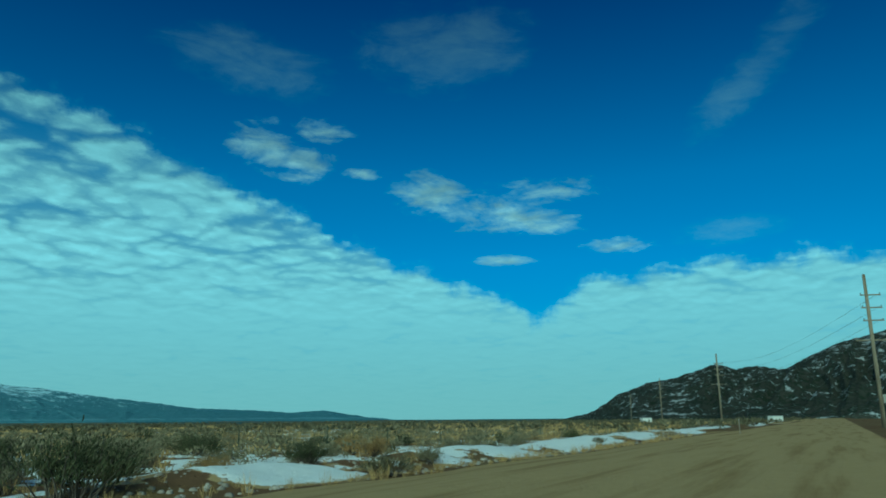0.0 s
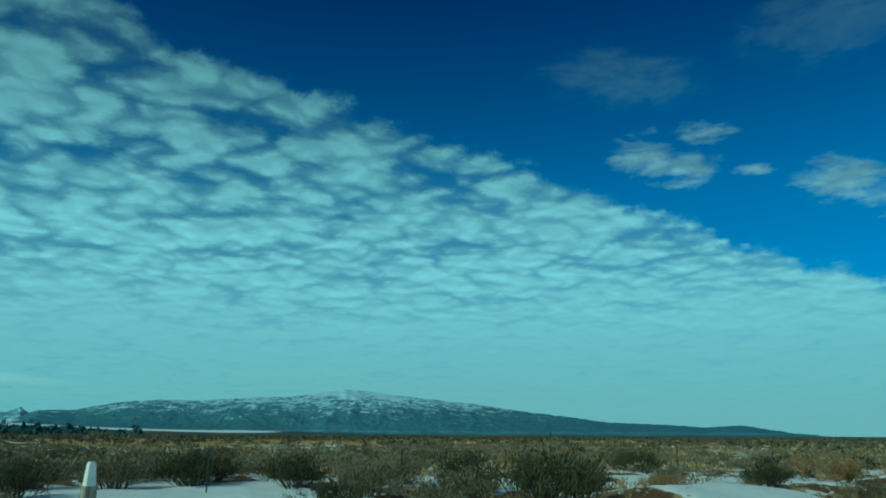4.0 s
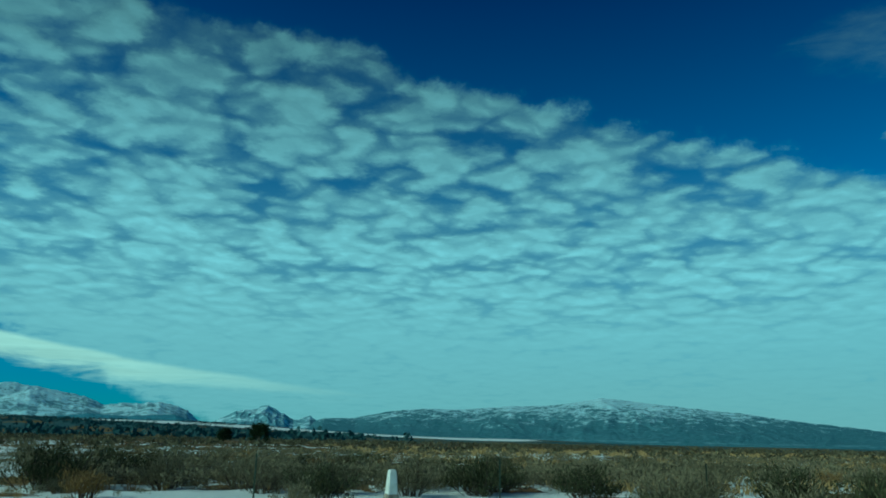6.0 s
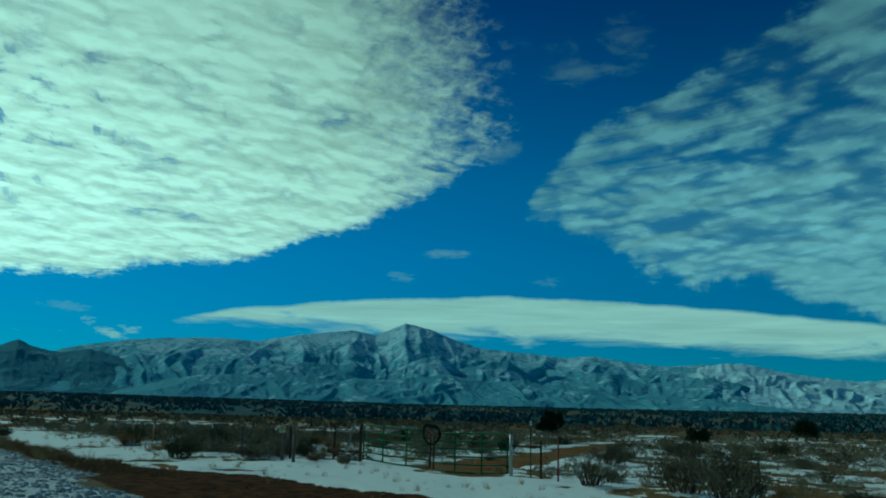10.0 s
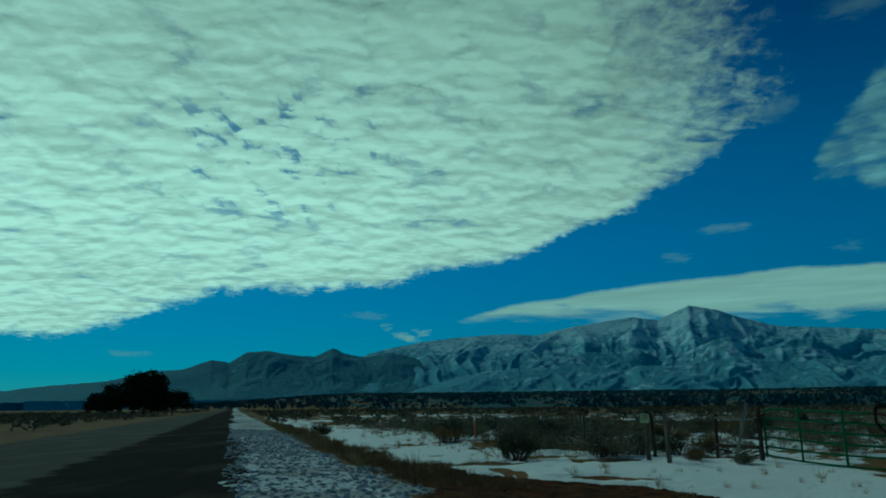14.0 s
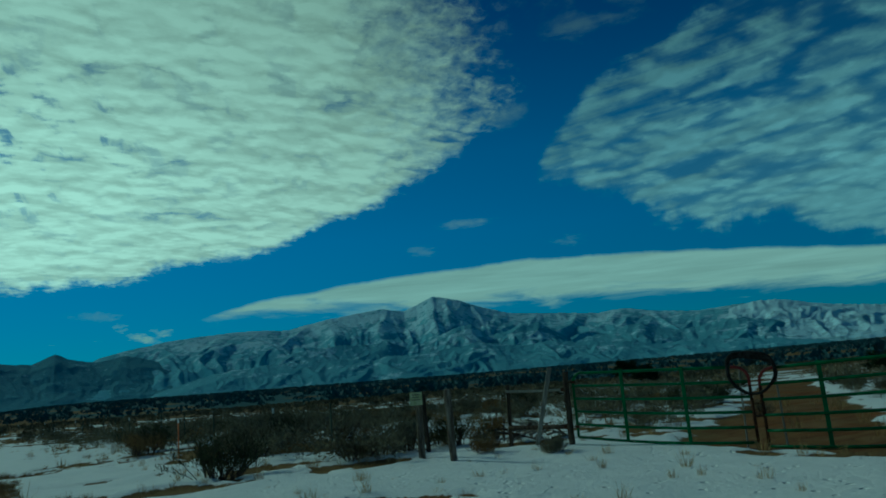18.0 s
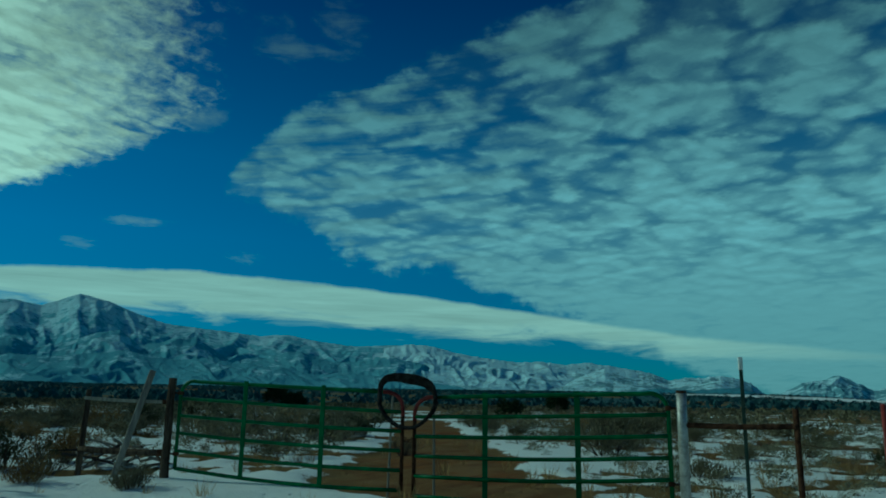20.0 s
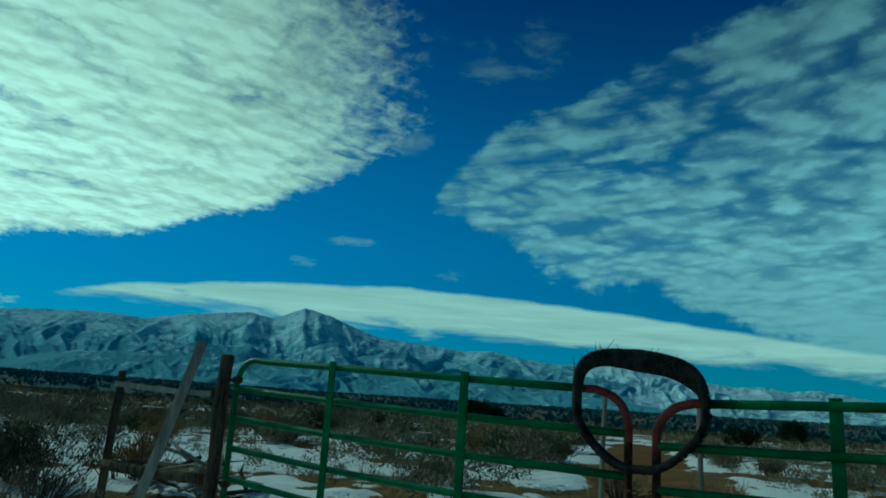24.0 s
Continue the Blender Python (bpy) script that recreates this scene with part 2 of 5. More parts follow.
    def clip(v, lo, hi):
        return g.math("MINIMUM", g.math("MAXIMUM", v, lo), hi)

    relief_a = clip(g.add(g.add(0.92, g.mul(rise_a, 0.4)), g.mul(g.sub(puffs, 0.55), 0.9)), 0.66, 1.3)
    even = g.sub(1.0, g.mul(low, 0.92))
    relief_a = g.add(0.86, g.mul(g.sub(relief_a, 0.86), even))
    fade = g.spread(height, 8.0, 32.0, 1.0, 0.36)
    light_a = g.mul(g.mul(relief_a, fade), g.mul(g.spread(height, 0.0, 12.0, 0.66, 0.84), g.spread(bearing, 34.0, 58.0, 1.0, 0.84)))
    relief_b = clip(g.add(g.add(0.99, g.mul(rise_b, 0.45)), g.add(g.mul(g.sub(rows, 0.55), 0.5), g.mul(g.sub(g.noise(plane, 1.6, 4.0), 0.5), 0.5))), 0.8, 1.2)
    light_b = g.mul(g.mul(relief_b, g.spread(height, 15.0, 45.0, 1.0, 0.25)), g.add(g.spread(bearing, 62.0, 100.0, 0.56, 0.84), g.mul(glow, 0.78)))

    def shade(value, tone):
        return g.scaled(g.join(value, value, value), tone)

    colour = g.mix(cover_s, colour, shade(fade, (0.44, 0.66, 0.76)))
    colour = g.mix(cover_w, colour, shade(fade, (0.5, 0.7, 0.76)))
    colour = g.mix(cover_c, colour, shade(g.mul(relief_a, fade), (0.56, 0.78, 0.84)))
    colour = g.mix(g.mul(cover_a, 0.92), colour, shade(light_a, (0.62, 1.0, 1.11)))
    colour = g.mix(g.mul(cover_d, 0.9), colour, (0.52, 0.68, 0.68))
    colour = g.mix(g.mul(g.step(g.add(heads, g.mul(ragged, 1.7)), -0.4, 2.4), 0.85), colour, (0.62, 0.84, 0.78))
    colour = g.mix(g.mul(cover_l, 0.93), colour, shade(g.spread(g.noise(g.join(g.mul(bearing, 0.09), g.mul(height, 1.3), 0.0), 1.0, 5.0, 0.6, 0.4), 0.3, 0.7, 0.72, 1.0), (0.78, 1.0, 0.93)))
    colour = g.mix(g.mul(cover_b, 0.96), colour, shade(light_b, (0.85, 1.02, 0.89)))
    # milky air low over the plain
    veil = g.mul(g.step(height, 8.0, 0.0), g.step(bearing, 22.0, -12.0))
    colour = g.mix(g.mul(veil, 0.6), colour, (0.36, 0.54, 0.58))
    out = g.node("ShaderNodeBackground")
    g.put(out.inputs[0], colour)
    out.inputs[1].default_value = 1.0
    end = g.node("ShaderNodeOutputWorld")
    g.tree.links.new(out.outputs[0], end.inputs[0])
    return sun_way


AIR = 0.115
sun_way = build_sky()
sun = new("sun", bpy.data.lights.new("sun", "SUN"))
sun.data.energy, sun.data.angle, sun.data.color = 2.3, radians(2.0), (1.0, 0.94, 0.84)
sun.matrix_basis = look((0, 0, 50), Vector((0, 0, 50)) - sun_way)

# ---- materials ----
def material(name, make, rough=0.8, metal=0.0, gloss=0.2):
    """A node material: make(g, at) returns the colour, and may return height and roughness too."""
    m = bpy.data.materials.new(name)
    m.use_nodes = True
    g = Graph(m.node_tree)
    at = g.node("ShaderNodeTexCoord").outputs["Object"]
    bsdf = g.node("ShaderNodeBsdfPrincipled")
    got = make(g, at)
    colour, bump, distance, r = (tuple(got) + (None,) * 4)[:4] if isinstance(got, tuple) and not isinstance(got[0], float) else (got, None, None, None)
    g.put(bsdf.inputs["Base Color"], (*colour, 1.0) if isinstance(colour, tuple) else colour)
    bsdf.inputs["Metallic"].default_value = metal
    g.put(bsdf.inputs["Roughness"], rough if r is None else r)
    bsdf.inputs["IOR"].default_value = 1.1 if gloss <= 0.2 and rough >= 0.75 else 1.45
    bsdf.inputs["Specular IOR Level"].default_value = gloss
    if bump is not None:
        b = g.node("ShaderNodeBump")
        b.inputs["Distance"].default_value = distance or 0.02
        b.inputs["Strength"].default_value = 0.8
        g.put(b.inputs["Height"], bump)
        g.tree.links.new(b.outputs[0], bsdf.inputs["Normal"])
    end = g.node("ShaderNodeOutputMaterial")
    g.tree.links.new(bsdf.outputs[0], end.inputs[0])
    return m


def two_tone(a, b, scale, detail=5.0, bump=0.01, grain=6.0, stretch=(1, 1, 1), lo=0.38, hi=0.62):
    """Colour that wanders between two tones at two scales, with matching relief."""
    def make(g, at):
        at = g.scaled(at, stretch)
        n, f = g.noise(at, scale, detail), g.noise(at, scale * grain, 3.0, 0.65)
        mixed = g.add(g.mul(n, 0.65), g.mul(f, 0.35))
        return g.mix(g.step(mixed, lo, hi), a, b), f, bump
    return make


def varied(a, b, scale, spread=0.5):
    """As two_tone, but each piece leans to one tone or the other."""
    def make(g, at):
        who = g.node("ShaderNodeObjectInfo").outputs["Random"]
        isle = g.node("ShaderNodeNewGeometry").outputs["Random Per Island"]
        n = g.noise(at, scale, 3.0)
        k = g.add(g.mul(n, 1.0 - spread), g.mul(g.add(g.mul(who, 0.4), g.mul(isle, 0.6)), spread))
        return g.mix(g.step(k, 0.25, 0.75), a, b), n, 0.01
    return make


# ---- the plan: u runs along the road, v across it towards the fence ----
EU, EV = Vector((-0.949, -0.316, 0)), Vector((-0.316, 0.949, 0))


def hashed(ix, iy, seed):
    h = (ix * 374761393 + iy * 668265263 + seed * 974634777) & 0x7FFFFFFF
    h = ((h ^ (h >> 13)) * 1274126177) & 0x7FFFFFFF
    return ((h ^ (h >> 16)) & 0xFFFF) / 65535.0


def wander(x, y, seed=0):
    """Smooth value noise from 0 to 1, for arrays."""
    x, y = np.asarray(x, float), np.asarray(y, float)
    ix, iy = np.floor(x).astype(np.int64), np.floor(y).astype(np.int64)
    fx, fy = x - ix, y - iy
    fx, fy = fx * fx * fx * (fx * (fx * 6 - 15) + 10), fy * fy * fy * (fy * (fy * 6 - 15) + 10)
    a, b, c, d = hashed(ix, iy, seed), hashed(ix + 1, iy, seed), hashed(ix, iy + 1, seed), hashed(ix + 1, iy + 1, seed)
    return a + (b - a) * fx + (c - a) * fy + (a - b - c + d) * fx * fy


def fractal(x, y, seed=0, octaves=5, gain=0.5):
    total, weight, k = 0, 0, 1.0
    for i in range(octaves):
        total = total + k * wander(x * 2 ** i + 17.3 * i, y * 2 ** i - 9.1 * i, seed + i)
        weight += k
        k *= gain
    return total / weight


def ridged(x, y, seed=0, octaves=5, gain=0.5):
    total, weight, k = 0, 0, 1.0
    for i in range(octaves):
        total = total + k * (1 - np.abs(2 * wander(x * 2 ** i + 7.7 * i, y * 2 ** i + 3.3 * i, seed + i) - 1))
        weight += k
        k *= gain
    return total / weight


def ease(x, a, b):
    t = np.clip((np.asarray(x, float) - a) / (b - a), 0, 1)
    return t * t * (3 - 2 * t)


def road_side(u):
    """Where the hard road ends towards the fence."""
    return 7.15 + 1.3 * (wander(np.asarray(u, float) * 0.13, 0.0, 4) - 0.5)


def lie(u, v):
    """Height of the ground."""
    u, v = np.asarray(u, float), np.asarray(v, float)
    z = 0.36 * (1 - ease(v, 7.0, 13.0)) * (1 - ease(-v, 4.0, 9.0))
    # low bank that the grader left beside the road
    z = z + 0.46 * np.exp(-((v - 13.6) / 1.5) ** 2) * (1 - ease(u, -14.0, -6.0)) * (0.55 + 0.9 * fractal(u * 0.25, v * 0.4, 11, 3))
    rough = ease(np.maximum(v - 8.5, -v - 4.5), 0, 3)
    z = z + rough * (0.28 * (fractal(u * 0.09, v * 0.09, 21, 4) - 0.5) + 0.10 * (fractal(u * 0.6, v * 0.6, 23, 3) - 0.5))
    # level where the gate and the fence stand
    z = z * (1 - 0.85 * np.exp(-(((u - 27) / 14.0) ** 2 + ((v - 21) / 5.0) ** 2)) * ease(v, 9.0, 13.0))
    r = np.hypot(u, v)
    az = np.degrees(np.arctan2(-(EU.x * u + EV.x * v), EU.y * u + EV.y * v))
    towards = ease(az, 4, 33) * (1 - ease(az, 98, 118))
    z = z + towards * np.maximum(r - 450, 0) * 0.021
    z = z + 7.5 * ease(r, 1400, 2000) * ease(az, -9, 1) * (1 - ease(az, 22, 32))
    z = z + 2.4 * ease(r, 120, 1500) * (fractal(u * 0.004, v * 0.004, 31, 3) - 0.5)
    return z - 0.06


def place(u, v, lift=0.0):
    p = EU * u + EV * v
    return Vector((p.x, p.y, float(lie(u, v)) + lift))


def uv_of(x, y):
    return x * EU.x + y * EU.y, x * EV.x + y * EV.y


def covers(u, v):
    """How much snow, bare earth, gravel and dry grass lies at a place, each 0 to 1."""
    u, v = np.asarray(u, float), np.asarray(v, float)
    n1, n2, n3 = fractal(u * 0.16, v * 0.16, 41, 4), fractal(u * 0.5, v * 0.5, 43, 4), fractal(u * 0.045, v * 0.06, 47, 3)
    field = ease(v, 10.5, 13.0)
    beside_gate = np.exp(-(((u - 24) / 26.0) ** 2 + ((v - 36) / 16.0) ** 2))
    n4 = fractal(u * 1.5, v * 1.5, 49, 3)
    patch = ease(0.3 * n1 + 0.33 * n2 + 0.15 * n3 + 0.22 * n4 + 0.022 * beside_gate, 0.48, 0.54)
    snow = patch * field * (0.92 - 0.35 * ease(np.hypot(u, v), 60, 260))
    # drift along the verge and before the gate
    verge = ease(v + 1.6 * (n2 - 0.5), 11.4, 12.4) * (1 - ease(v + 3.0 * (n2 - 0.5) - 0.05 * np.maximum(34 - u, 0), 14.6, 15.8)) * ease(u, 29, 34) * (1 - ease(u, 95, 130))
    snow = np.maximum(snow, verge * ease(0.62 * n2 + 0.38 * n4 + 0.25 * n1, 0.50, 0.57))
    near_edge = 15.9 - 0.18 * (u - 22) - 1.5 * ease(u, 25.5, 28.5) + 1.6 * (n2 - 0.5)
    apron = ease(v, near_edge - 0.2, near_edge + 0.35) * (1 - ease(v + 0.9 * (n2 - 0.5), 20.9, 21.7)) * ease(u, 6, 13) * (1 - ease(u, 31, 33))
    apron = apron * (1 - 0.95 * ease(0.5 * n1 + 0.3 * n2 + 0.2 * n4, 0.565, 0.6) * ease(u, 24, 29))
    snow = np.maximum(snow, apron)
    bank = ease(v + 1.2 * (n2 - 0.5), 11.2, 12.2) * (1 - ease(v, 13.6, 15.2)) * (1 - ease(u, -14, -8)) * ease(n2, 0.47, 0.56)
    snow = np.maximum(snow, bank)
    pool = ease(v + 1.5 * (n2 - 0.5), 14.4, 15.4) * (1 - ease(v + 3 * (n2 - 0.5), 26.5, 28.5)) * ease(-u, -7.0, -3.0) * (1 - ease(-u, 21, 24)) * ease(n1, 0.36, 0.47)
    snow = np.maximum(snow, pool)
    du, dv = u - 27.5, v - 15.3
    island = ease(1 - ((0.84 * dv - 0.54 * du) / 1.5) ** 2 - ((0.84 * du + 0.54 * dv) / 0.5) ** 2 + 1.6 * (n4 - 0.5), 0.0, 0.35)
    island = np.maximum(island, ease(1 - ((u - 29.6) / 1.3) ** 2 - ((v - 13.5) / 0.4) ** 2 + 1.6 * (n4 - 0.5), 0.0, 0.35))
    snow = snow * (1 - island)
    # bare reddish track through the gate, and the turning place before it
    cu, cv = u - 26.5, v - 22
    track = np.exp(-((cu + 0.9 - 0.6 * cv + 2.0 * (n2 - 0.5)) / (1.8 + 1.3 * np.exp(-np.maximum(cv, 0) / 5))) ** 2) * ease(cv, -0.6, 0.6) * (1 - ease(cv, 34, 50))
    snow = snow * (1 - 0.96 * ease(track, 0.25, 0.55))
    rut = ease(v, 9.4, 10.6) * (1 - ease(v, near_edge - 0.1, near_edge + 0.5)) * ease(u, 2, 9) * (1 - ease(u, 29.5, 33) * ease(v, 10, 13))
    earth = np.clip(np.maximum(np.maximum(track, rut), island) + 0.42 * ease(n1, 0.5, 0.66) * field, 0, 1)
    snow = snow * (1 - rut * (1 - apron))
    gravel = ease(v + 1.6 * (n2 - 0.5), 6.3, 7.1) * (1 - ease(v + 2.6 * (n2 - 0.5), 9.4, 10.8)) * ease(u, 12, 22)
    dust = (1 - ease(np.abs(v - 4.2), 6.0, 6.7)) * (1 - ease(u, 6, 14))
    stony = (1 - ease(u, -13, -7)) * ease(v + 1.2 * (n2 - 0.5), 10.6, 11.4) * (1 - ease(v + 1.5 * (n1 - 0.5), 14.2, 15.4)) * ease(n2, 0.36, 0.5)
    dust = np.maximum(dust, 0.85 * stony)
    grass = field * (1 - snow) * (1 - rut) * ease(fractal(u * 0.03, v * 0.05, 53, 3), 0.42, 0.6)
    frost = gravel * ease(n2, 0.36, 0.54)
    snow = snow * (1 - 0.9 * ease(np.hypot(u, v), 90, 320))
    r, az = np.hypot(u, v), np.degrees(np.arctan2(-(EU.x * u + EV.x * v), EU.y * u + EV.y * v))
    strip = ease(r, 1550, 1700) * (1 - ease(r, 2300, 2500)) * ease(az, -5, 4) * (1 - ease(az, 27, 36)) * ease(fractal(u * 0.0016, v * 0.0016, 59, 3), 0.3, 0.42)
    snow = np.maximum(snow, strip)
    return snow, np.maximum(earth, 0), gravel, np.clip(grass, 0, 1), np.clip(dust, 0, 1), frost, np.clip(rut, 0, 1)


def ground_colour(g, at):
    def zone(name):
        return g.node("ShaderNodeAttribute", attribute_name=name).outputs["Fac"]
    x, y, _ = g.split(at)
    at_u, at_v = g.add(g.mul(x, -0.949), g.mul(y, -0.316)), g.add(g.mul(x, -0.316), g.mul(y, 0.949))
    fine, mid, wide = g.noise(at, 14.0, 5.0, 0.65), g.noise(at, 2.3, 5.0, 0.6), g.noise(at, 0.09, 4.0)
    pebble = g.cells(at, 9.0)
    stones = g.cells(at, 5.5, "F1", "Color")
    edge = g.mul(g.sub(g.add(g.mul(fine, 0.5), g.mul(mid, 0.5)), 0.5), 1.3)
    soil = g.mix(g.add(g.mul(mid, 0.5), g.mul(fine, 0.5)), (0.07, 0.042, 0.024), (0.21, 0.13, 0.07))
    soil = g.mix(g.step(wide, 0.4, 0.65), soil, g.mix(fine, (0.11, 0.08, 0.045), (0.22, 0.16, 0.085)))
    straw = g.mix(fine, (0.085, 0.06, 0.03), (0.25, 0.17, 0.075))
    red = g.mix(g.add(g.mul(mid, 0.6), g.mul(fine, 0.4)), (0.085, 0.05, 0.024), (0.26, 0.155, 0.065))
    red = g.mix(g.mul(g.step(g.noise(at, 0.4, 4.0), 0.52, 0.64), 0.8), red, g.mix(fine, (0.12, 0.05, 0.02), (0.28, 0.115, 0.04)))
    red = g.mix(g.step(g.noise(at, 0.7, 4.0), 0.48, 0.62), red, g.mix(fine, (0.10, 0.062, 0.032), (0.30, 0.185, 0.085)))
    ruts = g.noise(g.join(g.mul(at_u, 1.7), g.mul(at_v, 0.22), 0.0), 1.0, 5.0, 0.65)
    red = g.mix(g.mul(g.step(ruts, 0.46, 0.64), 0.8), red, g.mix(fine, (0.075, 0.034, 0.017), (0.17, 0.085, 0.04)))
    dust = g.mix(g.add(g.mul(mid, 0.5), g.mul(fine, 0.5)), (0.30, 0.215, 0.105), (0.46, 0.34, 0.175))
    tread = g.noise(g.join(g.mul(at_u, 0.07), g.mul(at_v, 1.1), 0.0), 1.0, 5.0, 0.6)
    dust = g.mix(g.mul(g.step(tread, 0.45, 0.7), 0.75), dust, (0.22, 0.145, 0.062))
    grit = g.mix(g.step(stones, 0.2, 0.8), (0.27, 0.275, 0.28), (0.48, 0.49, 0.49))
    grit = g.mix(g.step(pebble, 0.32, 0.1), grit, (0.18, 0.175, 0.165))
    white = g.mix(mid, (0.70, 0.73, 0.73), (0.88, 0.89, 0.87))
    white = g.mix(g.step(fine, 0.64, 0.74), white, (0.5, 0.46, 0.4))
    # floor of the far woods; its blue-grey tones and flecks include painted haze
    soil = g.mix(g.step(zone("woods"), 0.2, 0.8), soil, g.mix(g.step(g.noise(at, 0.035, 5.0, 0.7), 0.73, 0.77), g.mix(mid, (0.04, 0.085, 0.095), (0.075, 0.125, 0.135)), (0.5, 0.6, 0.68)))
    colour = g.mix(g.step(g.add(zone("grass"), edge), 0.35, 0.7), soil, straw)
    colour = g.mix(g.step(g.add(zone("earth"), edge), 0.4, 0.7), colour, red)
    colour = g.mix(g.step(g.add(zone("mud"), edge), 0.4, 0.7), colour, g.mix(g.step(g.add(g.mul(mid, 0.6), g.mul(fine, 0.4)), 0.36, 0.64), (0.018, 0.01, 0.006), (0.10, 0.043, 0.017)))
    colour = g.mix(g.step(g.add(zone("dust"), g.mul(edge, 0.6)), 0.4, 0.6), colour, dust)
    colour = g.mix(g.step(g.add(zone("gravel"), edge), 0.4, 0.6), colour, grit)
    colour = g.mix(g.step(g.add(zone("frost"), g.mul(edge, 1.3)), 0.35, 0.95), colour, (0.56, 0.6, 0.63))
    snowy = g.step(g.add(zone("snow"), edge), 0.42, 0.56)
    colour = g.mix(snowy, colour, white)
    pits = g.step(g.cells(at, 3.6), 0.06, 0.2)
    lumps = g.add(g.add(g.mul(fine, 0.5), g.mul(pits, 1.1)), g.add(mid, g.mul(g.mul(g.sub(1.0, pebble), zone("gravel")), 1.2)))
    return colour, lumps, 0.06, g.mix(snowy, (0.9, 0.9, 0.9), (0.55, 0.55, 0.55))


def lines(parts):
    out = []
    for a, b, n in parts:
        out += list(np.linspace(a, b, n, endpoint=False))
    return np.array(out + [parts[-1][1]])


def far_lines(start, end, n, k):
    return start + (end - start) * (np.linspace(0, 1, n) ** k)


def sheet(name, xs, ys, zs, mat):
    """A mesh from grids of x, y and z."""
    rows, cols = xs.shape
    me = bpy.data.meshes.new(name)
    i = np.arange(rows * cols).reshape(rows, cols)
    faces = np.stack([i[:-1, :-1], i[1:, :-1], i[1:, 1:], i[:-1, 1:]], -1).reshape(-1, 4)
    me.vertices.add(rows * cols)
    me.vertices.foreach_set("co", np.stack([xs, ys, zs], -1).astype(np.float32).ravel())
    me.loops.add(faces.size)
    me.loops.foreach_set("vertex_index", faces.astype(np.int32).ravel())
    me.polygons.add(len(faces))
    me.polygons.foreach_set("loop_start", np.arange(0, faces.size, 4, dtype=np.int32))
    me.polygons.foreach_set("loop_total", np.full(len(faces), 4, np.int32))
    me.update(calc_edges=True)
    me.polygons.foreach_set("use_smooth", np.ones(len(faces), bool))
    me.materials.append(mat)
    return me


def build_ground():
    us = np.concatenate([-far_lines(45, 4800, 46, 3.0)[::-1], lines([(-45, 8, 150), (8, 60, 230), (60, 110, 90)])[1:-1], far_lines(110, 4800, 46, 3.0)])
    vs = np.concatenate([-far_lines(10, 4800, 40, 3.2)[::-1], lines([(-10, 5, 30), (5, 30, 130), (30, 80, 120)])[1:-1], far_lines(80, 4800, 60, 3.0)])
    u, v = np.meshgrid(us, vs, indexing="ij")
    snow, earth, gravel, grass, dust, frost, mud = covers(u, v)
    drift = ease(snow, 0.4, 0.8) * (np.hypot(u, v) < 140)
    z = lie(u, v) + drift * (0.07 + 0.09 * (fractal(u * 0.9, v * 0.9, 63, 4) - 0.5)) + 0.05 * gravel * fractal(u * 3, v * 3, 61, 2) + 0.12 * mud * (fractal(u * 0.7, v * 2.2, 65, 4) - 0.5) + 0.1 * earth * (1 - mud) * (v > 20) * (np.hypot(u, v) < 80) * (fractal(u * 1.9, v * 0.4, 67, 4) - 0.5)
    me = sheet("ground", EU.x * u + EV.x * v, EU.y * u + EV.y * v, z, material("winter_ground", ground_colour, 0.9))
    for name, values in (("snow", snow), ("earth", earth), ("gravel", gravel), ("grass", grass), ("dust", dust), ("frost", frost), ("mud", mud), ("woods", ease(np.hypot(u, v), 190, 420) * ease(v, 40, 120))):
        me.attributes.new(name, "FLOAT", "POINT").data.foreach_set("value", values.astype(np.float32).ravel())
    return tagged(new("ground", me), "open sagebrush plain of brown earth with patchy snow", "ground", kind="structure")


build_ground()


def build_road():
    """The worn paved road, with ragged edges, slightly proud of its bed."""
    us = np.concatenate([lines([(9, 80, 220)]), far_lines(80, 900, 60, 2.0)[1:]])
    ks = np.linspace(0, 1, 26)
    u, k = np.meshgrid(us, ks, indexing="ij")
    side = road_side(u) + 0.5 * (fractal(u * 0.8, k * 0, 71, 3) - 0.5)
    far = -2.4 - 0.3 * (fractal(u * 0.5, k * 0 + 3, 73, 3) - 0.5)
    v = far + (side - far) * k
    # the near end is buried in dust
    z = np.maximum(lie(u, v), 0.3) + 0.045 - 0.05 * np.abs(k - 0.5) ** 2 - 0.12 * (1 - ease(u, 9, 12))
    z = z - 0.06 * (np.abs(k - 0.5) > 0.49)
    def tar(g, at):
        f, m, w = g.noise(at, 40.0, 3.0, 0.7), g.noise(at, 1.1, 4.0), g.noise(g.scaled(at, (0.25, 1.0, 1.0)), 0.8, 4.0)
        c = g.mix(f, (0.013, 0.013, 0.014), (0.034, 0.033, 0.031))
        c = g.mix(g.step(w, 0.5, 0.66), c, (0.05, 0.045, 0.038))
        x, y, _ = g.split(at)
        across = g.add(g.add(g.mul(x, -0.316), g.mul(y, 0.949)), g.mul(g.sub(m, 0.5), 1.2))
        old = g.mix(f, (0.06, 0.06, 0.055), (0.13, 0.128, 0.115))
        old = g.mix(g.mul(g.step(w, 0.5, 0.66), 0.6), old, (0.16, 0.15, 0.125))
        c = g.mix(g.step(across, 3.4, 3.0), c, old)
        return c, f, 0.02, g.spread(m, 0.35, 0.65, 0.75, 1.0)
    me = sheet("road", EU.x * u + EV.x * v, EU.y * u + EV.y * v, z, material("worn_asphalt", tar, 0.9, 0.0, 0.03))
    return tagged(new("road", me), "worn grey asphalt country road with ragged edges", "road", kind="structure")


build_road()


